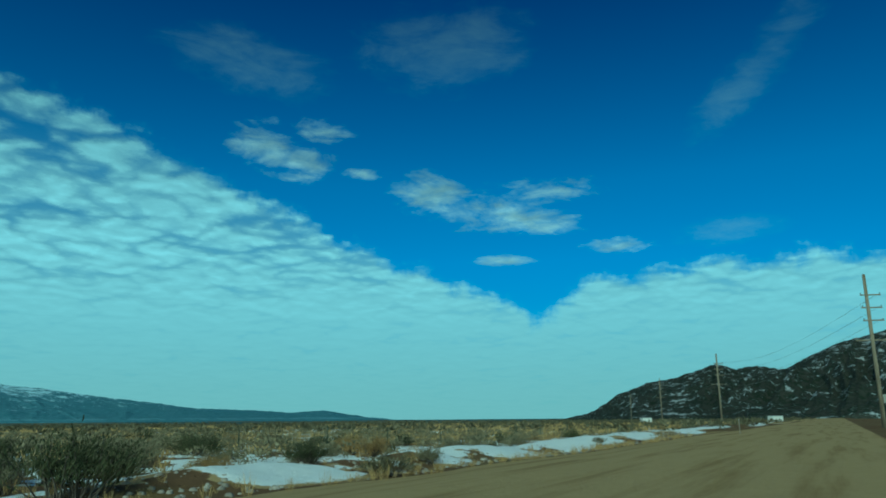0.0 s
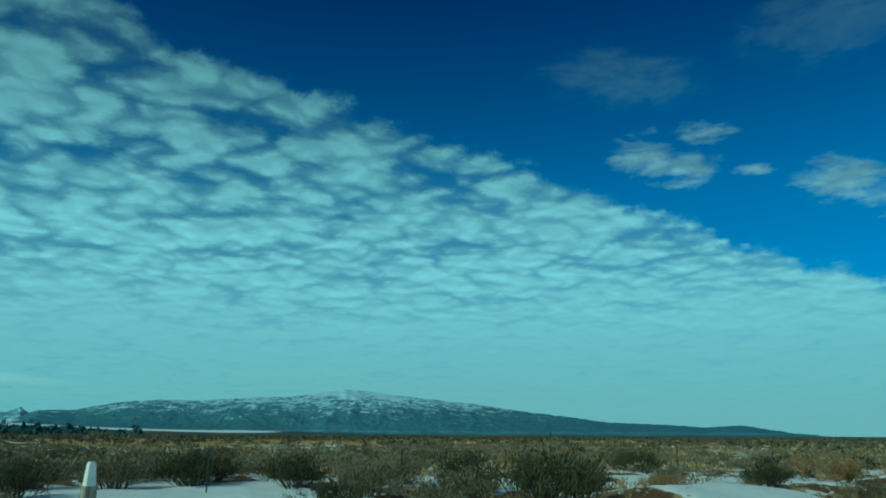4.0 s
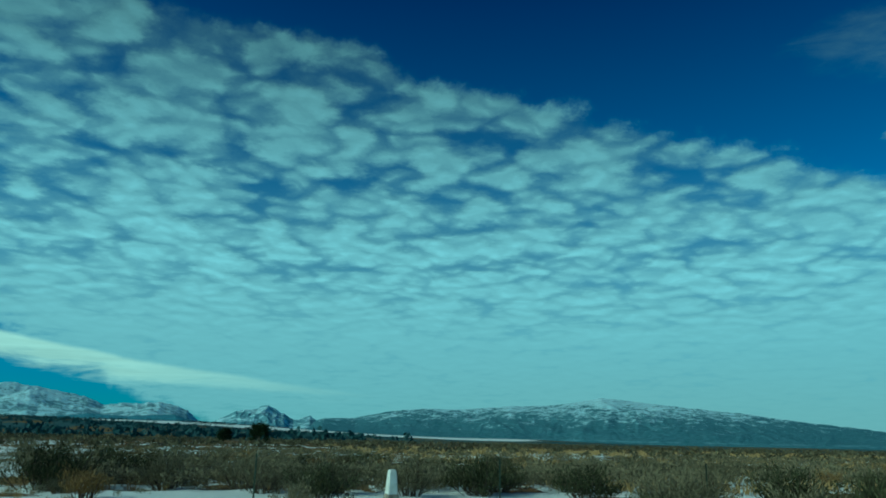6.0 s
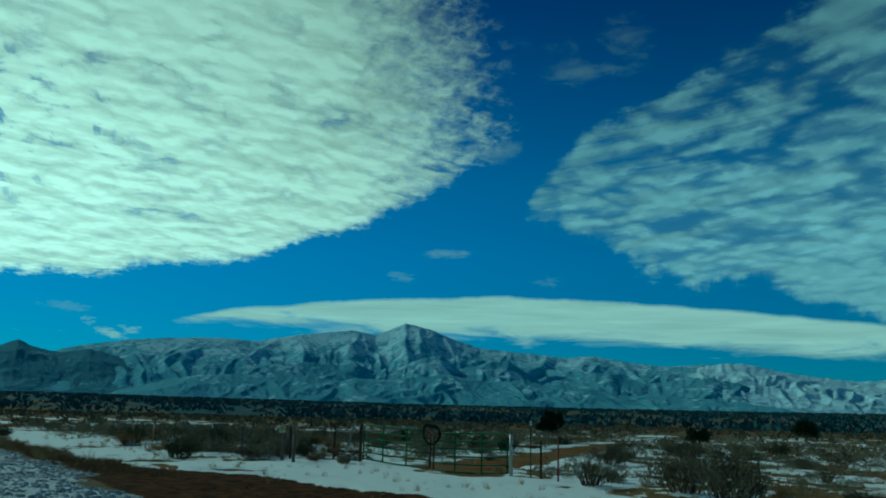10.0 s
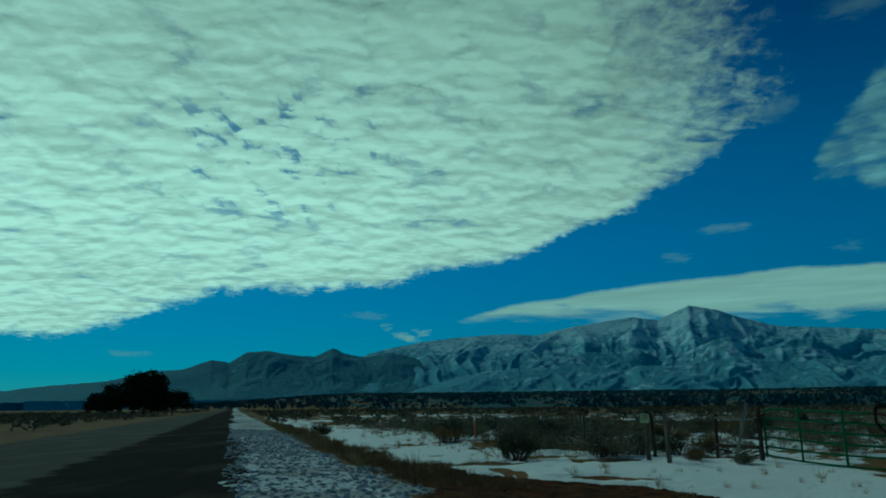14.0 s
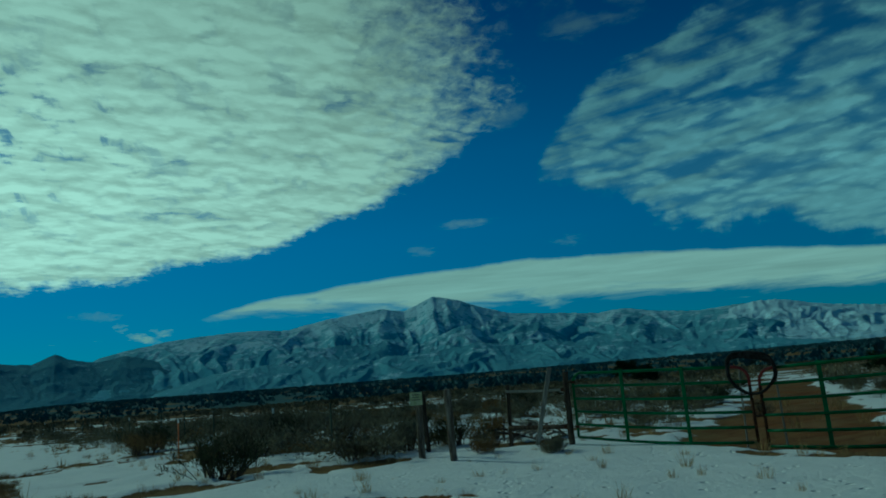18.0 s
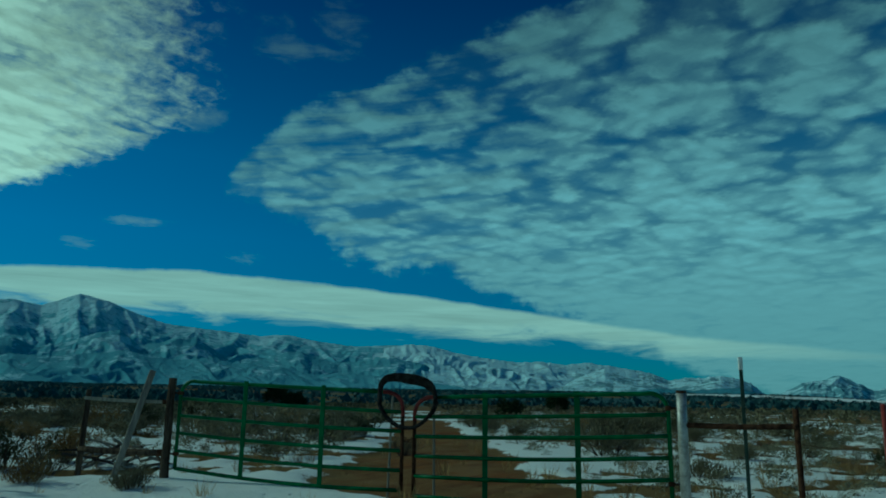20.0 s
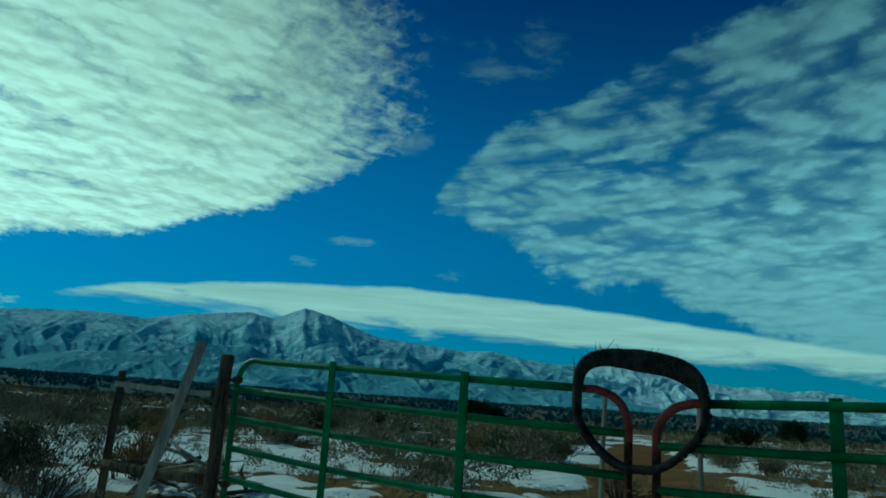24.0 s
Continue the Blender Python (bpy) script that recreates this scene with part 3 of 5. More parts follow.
# ---- mountains ----
def slope_colour(rock, scrub, snow_amount, grain, tree=0.5, foot_snow=0.0, crest_snow=0.17, far=False):
    def make(g, at):
        up = g.split(g.node("ShaderNodeNewGeometry").outputs["Normal"])[2]
        broad, mid, fine = g.noise(at, 0.0035 * grain, 5.0, 0.6), g.noise(at, 0.012 * grain, 6.0, 0.62), g.noise(at, 0.06 * grain, 4.0, 0.65)
        level = g.split(g.node("ShaderNodeNewGeometry").outputs["Position"])[2]
        ground = g.mix(g.step(mid, 0.4, 0.62), rock, scrub)
        woods = g.step(g.add(g.mul(fine, 0.55), g.mul(mid, 0.45)), 0.5 - 0.1 * tree, 0.62 - 0.1 * tree)
        high = g.math("DIVIDE", level, 520.0)
        cold = g.add(g.add(g.mul(g.add(g.mul(mid, 0.5), g.add(g.mul(broad, 0.4), g.mul(fine, 0.25))), 1.0), g.mul(g.sub(high, 0.45), crest_snow)), snow_amount)
        white = g.step(cold, 0.605, 0.665)
        white = g.math("MAXIMUM", white, g.mul(g.mul(g.step(level, 7.0, 10.0), g.step(level, 19.0, 14.0)), g.mul(g.step(broad, 0.44, 0.52), foot_snow)))
        white = g.mul(white, g.spread(up, 0.25, 0.7, 0.5, 1.0))
        # distant woods and snow take pale blue tones: haze painted into the colour
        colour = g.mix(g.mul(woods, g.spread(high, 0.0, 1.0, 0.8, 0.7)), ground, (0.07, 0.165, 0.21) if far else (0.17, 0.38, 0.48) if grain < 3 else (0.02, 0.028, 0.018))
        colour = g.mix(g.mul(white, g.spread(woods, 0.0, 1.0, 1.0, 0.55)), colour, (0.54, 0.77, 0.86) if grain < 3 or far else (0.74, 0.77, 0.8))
        return colour, g.add(mid, g.mul(fine, 0.4)), 26.0 / grain
    return make


def mountain(name, label, crest, r_foot, r_crest, foot, grain, seed, relief, mat, step=0.1, rows=110, fold=0.72):
    """A range seen from the road: its skyline is given as (bearing, height in degrees), its flank is cut by spurs and gullies."""
    crest = sorted(crest)
    b = np.arange(crest[0][0], crest[-1][0] + step / 2, step)
    s = np.concatenate([np.linspace(0, 1, rows), 1 + np.linspace(0.06, 0.7, 10)])
    B, S = np.meshgrid(b, s, indexing="ij")
    line = lambda q: np.interp(q, [c[0] for c in crest], [c[1] for c in crest])
    bend = (fractal(B * grain * 0.35, S * 1.2, seed, 3) - 0.5) * (1 - np.minimum(S, 1)) * 5.0 / grain
    radius = r_foot + (r_crest - r_foot) * S
    X, Y = -np.sin(np.radians(B)) * radius / 1000, np.cos(np.radians(B)) * radius / 1000
    wx, wy = 0.35 * (fractal(X * 1.1, Y * 1.1, seed + 20, 3) - 0.5), 0.35 * (fractal(X * 1.1, Y * 1.1, seed + 21, 3) - 0.5)
    k = 3600.0 / r_crest
    spurs = (1 - fold) * ridged((X + wx) * 1.9 * k, (Y + wy) * 1.9 * k, seed + 22, 6, 0.5) + fold * np.maximum(ridged((B + bend) * grain + 1.1 * S, S * 0.9, seed + 3, 5, 0.5), ridged((B - bend) * grain * 0.9 - 1.2 * S, S * 0.9, seed + 4, 5, 0.5))
    top = line(B) + (0.2 * (fractal(B * grain * 2.2, S * 0 + 2, seed + 5, 4) - 0.5)) * relief
    top = top + 0.16 * (ridged(B * 2.6, S * 0 + 5, seed + 6, 4, 0.6) - 0.62) * relief * ease(S, 0.86, 1.0)
    peak = r_crest * np.tan(np.radians(top))
    low = r_foot * math.tan(radians(foot))
    shape = np.clip(S, 0, 1) ** 1.15
    z = low + (peak - low) * shape + (spurs - 0.66) * (peak - low) * 0.9 * relief * np.sin(np.pi * np.clip(S, 0, 1)) ** 0.8
    z = z + (ridged((X + wx) * 8.0 * k, (Y + wy) * 8.0 * k, seed + 9, 5, 0.58) - 0.6) * (peak - low) * 0.12 * relief * np.sin(np.pi * np.clip(S, 0, 1))
    ribs = ridged((B + 2 * bend) * grain * 3.4 + 2.5 * S, S * 2.2, seed + 12, 4, 0.55)
    z = z + (ribs - 0.62) * (peak - low) * 0.07 * fold * relief * np.sin(np.pi * np.clip(S, 0, 1))
    z = np.where(S > 1, low + (peak - low) * (1 - (S - 1) * 1.4), z) 
    z = np.where(S <= 0.001, -40.0, z)
    a = np.radians(B)
    me = sheet(name, -np.sin(a) * radius, np.cos(a) * radius, z + 1.5, mat)
    return tagged(new(name, me), label, "mountain", kind="structure")


def build_mountains():
    # granite tones blued to stand in for haze over the distance
    main = material("hazed_granite_range", slope_colour((0.22, 0.46, 0.56), (0.175, 0.40, 0.50), 0.015, 2.4, 0.0, 0.0, 0.26), 0.95)
    # snowy shoulder: rock tones carry a painted blue haze
    white = material("hazed_snowy_range", slope_colour((0.30, 0.48, 0.55), (0.23, 0.40, 0.47), 0.13, 1.9, -0.2, 0.6), 0.95)
    # forest tones shifted to blue, with the hazy air painted in
    wooded = material("hazed_wooded_range", slope_colour((0.115, 0.225, 0.28), (0.085, 0.18, 0.225), 0.14, 3.4, 0.2, 0.15, 0.55, far=True), 0.95)
    brush = material("brushy_hill", slope_colour((0.06, 0.058, 0.05), (0.03, 0.042, 0.034), 0.055, 14.0, 0.6), 0.95)
    mountain("mountain_range", "high haze-blue granite range streaked with snow, under a lens cloud",
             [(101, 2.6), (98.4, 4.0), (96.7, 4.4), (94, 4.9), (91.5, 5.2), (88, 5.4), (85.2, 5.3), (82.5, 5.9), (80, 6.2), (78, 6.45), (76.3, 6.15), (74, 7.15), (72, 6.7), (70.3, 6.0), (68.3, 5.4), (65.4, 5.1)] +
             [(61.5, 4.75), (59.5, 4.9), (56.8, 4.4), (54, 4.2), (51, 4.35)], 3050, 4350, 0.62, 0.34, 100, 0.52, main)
    # cone peaks dulled and blued, distance haze mixed into the rock colour
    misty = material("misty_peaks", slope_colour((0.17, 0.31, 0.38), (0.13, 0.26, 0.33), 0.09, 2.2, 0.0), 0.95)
    # shade and haze of the backlit peaks, put into a dark blue base
    dusky = material("shaded_hazy_slope", slope_colour((0.11, 0.25, 0.32), (0.09, 0.215, 0.28), -0.05, 1.9, 0.1), 0.95)
    mountain("mountain_range", "dark peaks at the low end of the range, painted in shade",
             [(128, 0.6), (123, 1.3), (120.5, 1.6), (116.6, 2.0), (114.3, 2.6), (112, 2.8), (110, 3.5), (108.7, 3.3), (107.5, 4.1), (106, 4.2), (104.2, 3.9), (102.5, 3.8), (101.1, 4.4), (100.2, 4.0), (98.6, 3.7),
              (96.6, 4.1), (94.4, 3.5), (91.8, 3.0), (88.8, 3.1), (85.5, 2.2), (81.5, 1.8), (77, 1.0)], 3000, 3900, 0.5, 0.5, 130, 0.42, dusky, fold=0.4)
    # foothill rock lightened and blued, haze included
    foothill = material("hazed_foothill_slope", slope_colour((0.19, 0.40, 0.49), (0.16, 0.36, 0.45), 0.03, 2.0, 0.1), 0.95)
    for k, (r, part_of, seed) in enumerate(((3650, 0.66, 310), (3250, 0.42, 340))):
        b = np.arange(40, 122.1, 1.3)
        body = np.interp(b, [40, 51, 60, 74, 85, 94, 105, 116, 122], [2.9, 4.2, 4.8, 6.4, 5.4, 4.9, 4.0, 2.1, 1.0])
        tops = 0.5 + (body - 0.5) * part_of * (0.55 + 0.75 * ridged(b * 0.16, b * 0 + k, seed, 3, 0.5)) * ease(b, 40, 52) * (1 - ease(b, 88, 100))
        mountain("mountain_range", "folded foothill ridge, hazed blue, below the granite range", list(zip(b, tops)), r - 520, r, 0.6, 0.6, seed, 0.6, foothill, 0.12, 50)
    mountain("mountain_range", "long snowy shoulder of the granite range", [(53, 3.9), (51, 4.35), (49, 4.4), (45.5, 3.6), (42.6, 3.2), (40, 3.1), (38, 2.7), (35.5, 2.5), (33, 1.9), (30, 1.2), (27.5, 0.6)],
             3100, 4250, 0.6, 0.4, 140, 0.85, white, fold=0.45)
    mountain("mountain_range", "dark ridge hazed blue far behind the snowy hills", [(44, 2.4), (41.5, 3.0), (40, 3.25), (38.6, 3.0), (36.6, 3.15), (34.5, 2.9), (32, 2.4), (30, 1.6)], 4300, 4700, 0.9, 0.8, 150, 0.7, wooded, 0.08, 40, 0.4)
    # snow hills: haze tint painted into rock and scrub
    bright = material("hazed_snow_hill", slope_colour((0.20, 0.33, 0.39), (0.13, 0.26, 0.32), 0.15, 2.8, -0.1, 0.9, 0.3), 0.95)
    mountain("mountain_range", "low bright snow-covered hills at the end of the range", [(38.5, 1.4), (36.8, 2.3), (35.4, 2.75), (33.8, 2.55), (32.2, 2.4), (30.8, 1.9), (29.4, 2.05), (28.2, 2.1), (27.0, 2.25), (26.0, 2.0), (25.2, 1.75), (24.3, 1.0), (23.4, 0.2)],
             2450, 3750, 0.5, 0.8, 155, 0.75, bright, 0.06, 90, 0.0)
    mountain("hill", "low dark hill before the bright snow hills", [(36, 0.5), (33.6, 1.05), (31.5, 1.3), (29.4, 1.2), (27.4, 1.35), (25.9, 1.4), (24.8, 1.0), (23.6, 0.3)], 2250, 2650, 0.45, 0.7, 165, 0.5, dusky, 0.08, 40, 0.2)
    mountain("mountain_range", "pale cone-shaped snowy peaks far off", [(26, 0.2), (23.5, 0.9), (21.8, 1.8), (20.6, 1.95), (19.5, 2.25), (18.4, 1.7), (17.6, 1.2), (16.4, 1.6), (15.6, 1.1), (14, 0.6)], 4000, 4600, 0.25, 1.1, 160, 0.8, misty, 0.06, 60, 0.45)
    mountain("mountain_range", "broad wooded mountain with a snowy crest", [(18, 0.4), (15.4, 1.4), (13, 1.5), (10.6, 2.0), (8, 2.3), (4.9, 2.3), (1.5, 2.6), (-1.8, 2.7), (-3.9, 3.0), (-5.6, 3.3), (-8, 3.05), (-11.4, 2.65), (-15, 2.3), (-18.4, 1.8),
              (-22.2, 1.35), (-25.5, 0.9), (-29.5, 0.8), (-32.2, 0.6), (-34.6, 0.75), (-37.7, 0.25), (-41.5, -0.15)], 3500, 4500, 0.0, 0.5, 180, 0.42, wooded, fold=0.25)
    mountain("hill", "dark steep hill of brush and broken rock beside the road", [(-51.5, -0.15), (-53.1, -0.05), (-55.2, 0.55), (-56.9, 1.7), (-59, 2.5), (-61, 2.75), (-63.9, 3.8), (-65.4, 3.4), (-66.8, 3.5), (-68.6, 3.25), (-70.2, 4.1), (-72.2, 4.9), (-75.6, 5.8),
              (-82, 7.0), (-90, 6.5), (-105, 5), (-120, 2.5), (-130, -0.2)], 520, 900, -0.1, 0.5, 200, 0.9, brush, 0.1, 60)


build_mountains()

# ---- shapes ----
class Shape:
    """Gathers points and faces for one mesh."""

    def __init__(self):
        self.v, self.f = [], []

    def tube(self, path, radii, sides=6, caps=True, squash=1.0):
        path = [Vector(p) for p in path]
        if not hasattr(radii, "__len__"):
            radii = [radii] * len(path)
        start, up = len(self.v), None
        for i, p in enumerate(path):
            d = (path[min(i + 1, len(path) - 1)] - path[max(i - 1, 0)]).normalized()
            if up is None:
                up = Vector((0, 0, 1)) if abs(d.z) < 0.9 else Vector((1, 0, 0))
            a = d.cross(up).normalized()
            up = a.cross(d).normalized()
            for k in range(sides):
                t = 2 * math.pi * (k + 0.5) / sides
                self.v.append(p + (a * math.cos(t) + up * math.sin(t) * squash) * radii[i])
        for i in range(len(path) - 1):
            for k in range(sides):
                j = start + i * sides
                self.f.append((j + k, j + (k + 1) % sides, j + sides + (k + 1) % sides, j + sides + k))
        if caps:
            self.f.append(tuple(start + k for k in reversed(range(sides))))
            self.f.append(tuple(start + (len(path) - 1) * sides + k for k in range(sides)))
        return self

    def block(self, m, sx, sy, sz, bevel=0.008):
        """A box with its edges cut, centred on m."""
        b = min(bevel, 0.4 * min(sx, sy, sz))
        start = len(self.v)
        for z, ins in ((-sz / 2, b), (-sz / 2 + b, 0), (sz / 2 - b, 0), (sz / 2, b)):
            x, y = sx / 2 - ins, sy / 2 - ins
            for px, py in ((x - b, -y), (x, -y + b), (x, y - b), (x - b, y), (-x + b, y), (-x, y - b), (-x, -y + b), (-x + b, -y)):
                self.v.append(m @ Vector((px, py, z)))
        for r in range(3):
            for k in range(8):
                j = start + r * 8
                self.f.append((j + k, j + (k + 1) % 8, j + 8 + (k + 1) % 8, j + 8 + k))
        self.f.append(tuple(start + k for k in reversed(range(8))))
        self.f.append(tuple(start + 24 + k for k in range(8)))
        return self

    def blade(self, p, d, n, length, width):
        """A narrow leaf: two faces bent along the middle."""
        s = d.cross(n).normalized() * width
        i = len(self.v)
        self.v += [p, p + d * length * 0.5 + s, p + d * length + n * length * 0.15, p + d * length * 0.5 - s]
        self.f.append((i, i + 1, i + 2, i + 3))
        return self

    def mesh(self, name, mat, smooth=False):
        me = bpy.data.meshes.new(name)
        me.from_pydata([tuple(p) for p in self.v], [], self.f)
        me.materials.append(mat)
        if smooth:
            me.polygons.foreach_set("use_smooth", np.ones(len(me.polygons), bool))
        me.update()
        return me


def part(name, shape, mat, parent=None, label="", smooth=False):
    ob = new(name, shape.mesh(name, mat, smooth))
    if parent:
        ob.parent = parent
    if label:
        ob["label"] = label
    return ob


def thing(name, at, label, category, turn=0.0, group=""):
    ob = new(name)
    ob.matrix_basis = pose(at[0], at[1], at[2], 0, 0, turn)
    ob.empty_display_size = 0.2
    return tagged(ob, label, category, group)


def ground_at(x, y, lift=0.0):
    u, v = uv_of(x, y)
    return Vector((x, y, float(lie(u, v)) + lift))


MAT = {
    "leaf": material("sage_leaf", varied((0.095, 0.088, 0.055), (0.27, 0.232, 0.148), 3.0), 0.85),
    "pale_leaf": material("pale_sage_leaf", varied((0.14, 0.135, 0.09), (0.35, 0.32, 0.22), 3.0), 0.85),
    # sage leaf darkened for bushes seen against the sun; shade is in the colour
    "backlit_leaf": material("backlit_sage_leaf", varied((0.035, 0.042, 0.024), (0.12, 0.118, 0.062), 3.0), 0.85),
    # juniper needles for the distant woods, blued and lifted by painted haze
    "hazed_juniper": material("hazed_juniper_needle", varied((0.04, 0.085, 0.095), (0.066, 0.116, 0.13), 3.0), 0.85),
    "dry": material("dry_leaf", varied((0.19, 0.12, 0.05), (0.36, 0.24, 0.11), 3.0), 0.85),
    "twig": material("grey_twig", varied((0.05, 0.04, 0.032), (0.13, 0.105, 0.085), 5.0), 0.9),
    "straw": material("straw", varied((0.29, 0.19, 0.08), (0.52, 0.37, 0.17), 4.0), 0.8),
    "juniper": material("juniper_needle", varied((0.014, 0.026, 0.014), (0.045, 0.062, 0.03), 3.0), 0.8),
    "bark": material("bark", two_tone((0.06, 0.045, 0.035), (0.17, 0.13, 0.10), 8.0, stretch=(1, 1, 0.2)), 0.95),
    "wood": material("weathered_wood", two_tone((0.09, 0.07, 0.052), (0.26, 0.22, 0.175), 11.0, stretch=(1, 1, 0.12), bump=0.006), 0.9),
    "old_wood": material("dark_old_wood", two_tone((0.035, 0.026, 0.02), (0.12, 0.09, 0.065), 11.0, stretch=(1, 1, 0.12), bump=0.006), 0.9),
    "board": material("grey_board", two_tone((0.20, 0.18, 0.15), (0.38, 0.34, 0.28), 14.0, stretch=(1, 1, 0.1), bump=0.004), 0.85),
    "green": material("green_gate_paint", two_tone((0.008, 0.08, 0.022), (0.022, 0.16, 0.048), 6.0, bump=0.001, hi=0.7), 0.42),
    "red": material("faded_red_paint", two_tone((0.10, 0.014, 0.013), (0.22, 0.04, 0.034), 7.0, bump=0.001), 0.5),
    "pipe": material("galvanised_pipe", two_tone((0.30, 0.29, 0.27), (0.56, 0.55, 0.52), 9.0, bump=0.001), 0.45, 0.35),
    "rust": material("rusty_steel", two_tone((0.028, 0.016, 0.011), (0.095, 0.05, 0.03), 12.0, bump=0.002), 0.8, 0.2),
    "steel": material("dull_steel", two_tone((0.06, 0.06, 0.055), (0.14, 0.13, 0.12), 12.0, bump=0.001), 0.55, 0.5),
    "stake": material("green_steel", two_tone((0.035, 0.055, 0.04), (0.07, 0.09, 0.065), 10.0, bump=0.001), 0.6, 0.2),
    "white": material("white_paint", two_tone((0.62, 0.62, 0.58), (0.80, 0.80, 0.77), 7.0, bump=0.001), 0.6),
    "orange": material("orange_plastic", two_tone((0.55, 0.13, 0.035), (0.72, 0.21, 0.06), 9.0, bump=0.001), 0.5),
    "rubber": material("worn_rubber", two_tone((0.012, 0.012, 0.012), (0.04, 0.038, 0.036), 14.0, bump=0.004), 0.75),
    "sign": material("faded_sign", two_tone((0.45, 0.44, 0.21), (0.64, 0.62, 0.36), 9.0, bump=0.001), 0.55),
    "stone": material("pale_stone", varied((0.24, 0.21, 0.175), (0.50, 0.45, 0.39), 6.0), 0.9),
    "grit": material("icy_grit", varied((0.30, 0.31, 0.31), (0.58, 0.6, 0.61), 6.0, 0.6), 0.8),
    "pole": material("pole_wood", two_tone((0.16, 0.13, 0.095), (0.32, 0.27, 0.20), 5.0, stretch=(1, 1, 0.1)), 0.85),
    "glass": material("insulator_glass", two_tone((0.10, 0.13, 0.13), (0.2, 0.24, 0.24), 9.0, bump=0.001), 0.15),
    "dark": material("dark_window", two_tone((0.01, 0.012, 0.014), (0.03, 0.034, 0.036), 3.0, bump=0.001), 0.15),
    "roof": material("grey_roofing", two_tone((0.10, 0.10, 0.10), (0.2, 0.2, 0.2), 3.0), 0.7),
}


def rough_post(height, r, lean=0.0, sides=9, seed=1, taper=0.9, sink=0.25):
    """An unsawn post with a worn top."""
    rnd = random.Random(seed)
    path, radii = [], []
    for i in range(7):
        k = i / 6
        path.append(Vector((lean * k + rnd.uniform(-1, 1) * r * 0.12, rnd.uniform(-1, 1) * r * 0.12, -sink + (height + sink) * k)))
        radii.append(r * (1 - (1 - taper) * k) * rnd.uniform(0.93, 1.07))
    path.append(path[-1] + Vector((0, 0, r * 0.15)))
    radii.append(radii[-1] * 0.7)
    return Shape().tube(path, radii, sides)


# ---- gate ----
GATE_L, GATE_R = Vector((-35.57, 10.88, 0)), Vector((-28.95, 14.66, 0))
GATE_LINE = (GATE_R - GATE_L).normalized()
GATE_IN = Vector((-GATE_LINE.y, GATE_LINE.x, 0))
MEET = GATE_L + GATE_LINE * 3.98 - GATE_IN * 0.02


def gate_leaf(name_label, hinge, end, top_hinge, top_end, straps):
    """A bow-cornered tube gate of six rails, with two upright straps."""
    along = end - hinge
    length = along.length
    angle = math.degrees(math.atan2(along.y, along.x))
    leaf = thing("farm_gate", ground_at(hinge.x, hinge.y), name_label, "gate", angle, "leaves of the double gate")
    z0 = leaf.location.z
    h1, h2 = top_hinge - z0, top_end - z0
    r, bow = 0.028, 0.22
    high = lambda s, k: (h1 + (h2 - h1) * s / length) - 0.262 * k
    a, b = 0.06, length - 0.05
    frame_path = [Vector((a, 0, high(a, 5)))]
    frame_path += [Vector((a + bow * (1 - math.cos(t)), 0, high(a, 0) - bow + bow * math.sin(t))) for t in np.linspace(0, math.pi / 2, 7)]
    frame_path += [Vector((s, 0.004 * math.sin(s * 3), high(s, 0))) for s in np.linspace(a + bow + 0.1, b - bow - 0.08, 8)]
    part("frame", Shape().tube(frame_path, r, 10), MAT["green"], leaf, smooth=True)
    inner = [Vector((s, 0, high(s, 0))) for s in np.linspace(b - bow - 0.08, b - bow, 3)]
    inner += [Vector((b - bow + bow * math.sin(t), 0, high(b, 0) - bow + bow * math.cos(t))) for t in np.linspace(0.15, math.pi / 2, 8)]
    part("bent_tube", Shape().tube(inner + [Vector((b, 0, high(b, 1.2)))], r * 1.03, 10), MAT["red"], leaf, "faded red painted bent tube", smooth=True)
    part("end_tube", Shape().tube([(b, 0, high(b, 1.12)), (b, 0, high(b, 5.05))], r, 10), MAT["rust"], leaf, "rusty upright tube", smooth=True)
    for k in range(1, 6):
        sag = 0.012 * k
        path = [Vector((s, 0, high(s, k) - sag * math.sin(math.pi * s / length))) for s in np.linspace(a, b, 9)]
        part("rail", Shape().tube(path, r * (0.96 if k < 5 else 1.0), 10), MAT["green"], leaf, smooth=True)
    for s in (length * straps[0], length * straps[1]):
        m = Matrix.Translation((s, -0.034, (high(s, 0) + high(s, 5)) / 2))
        part("strap", Shape().block(m, 0.072, 0.016, high(s, 0) - high(s, 5) + 0.1, 0.004), MAT["green"], leaf)
    for k in (0.7, 4.2):
        shape = Shape().tube([(a - 0.1, 0, high(a, k)), (a, 0, high(a, k))], 0.014, 8).block(Matrix.Translation((a, 0, high(a, k))), 0.075, 0.07, 0.06)
        part("hinge", shape, MAT["rust"], leaf, "rusty steel hinge")
    return leaf


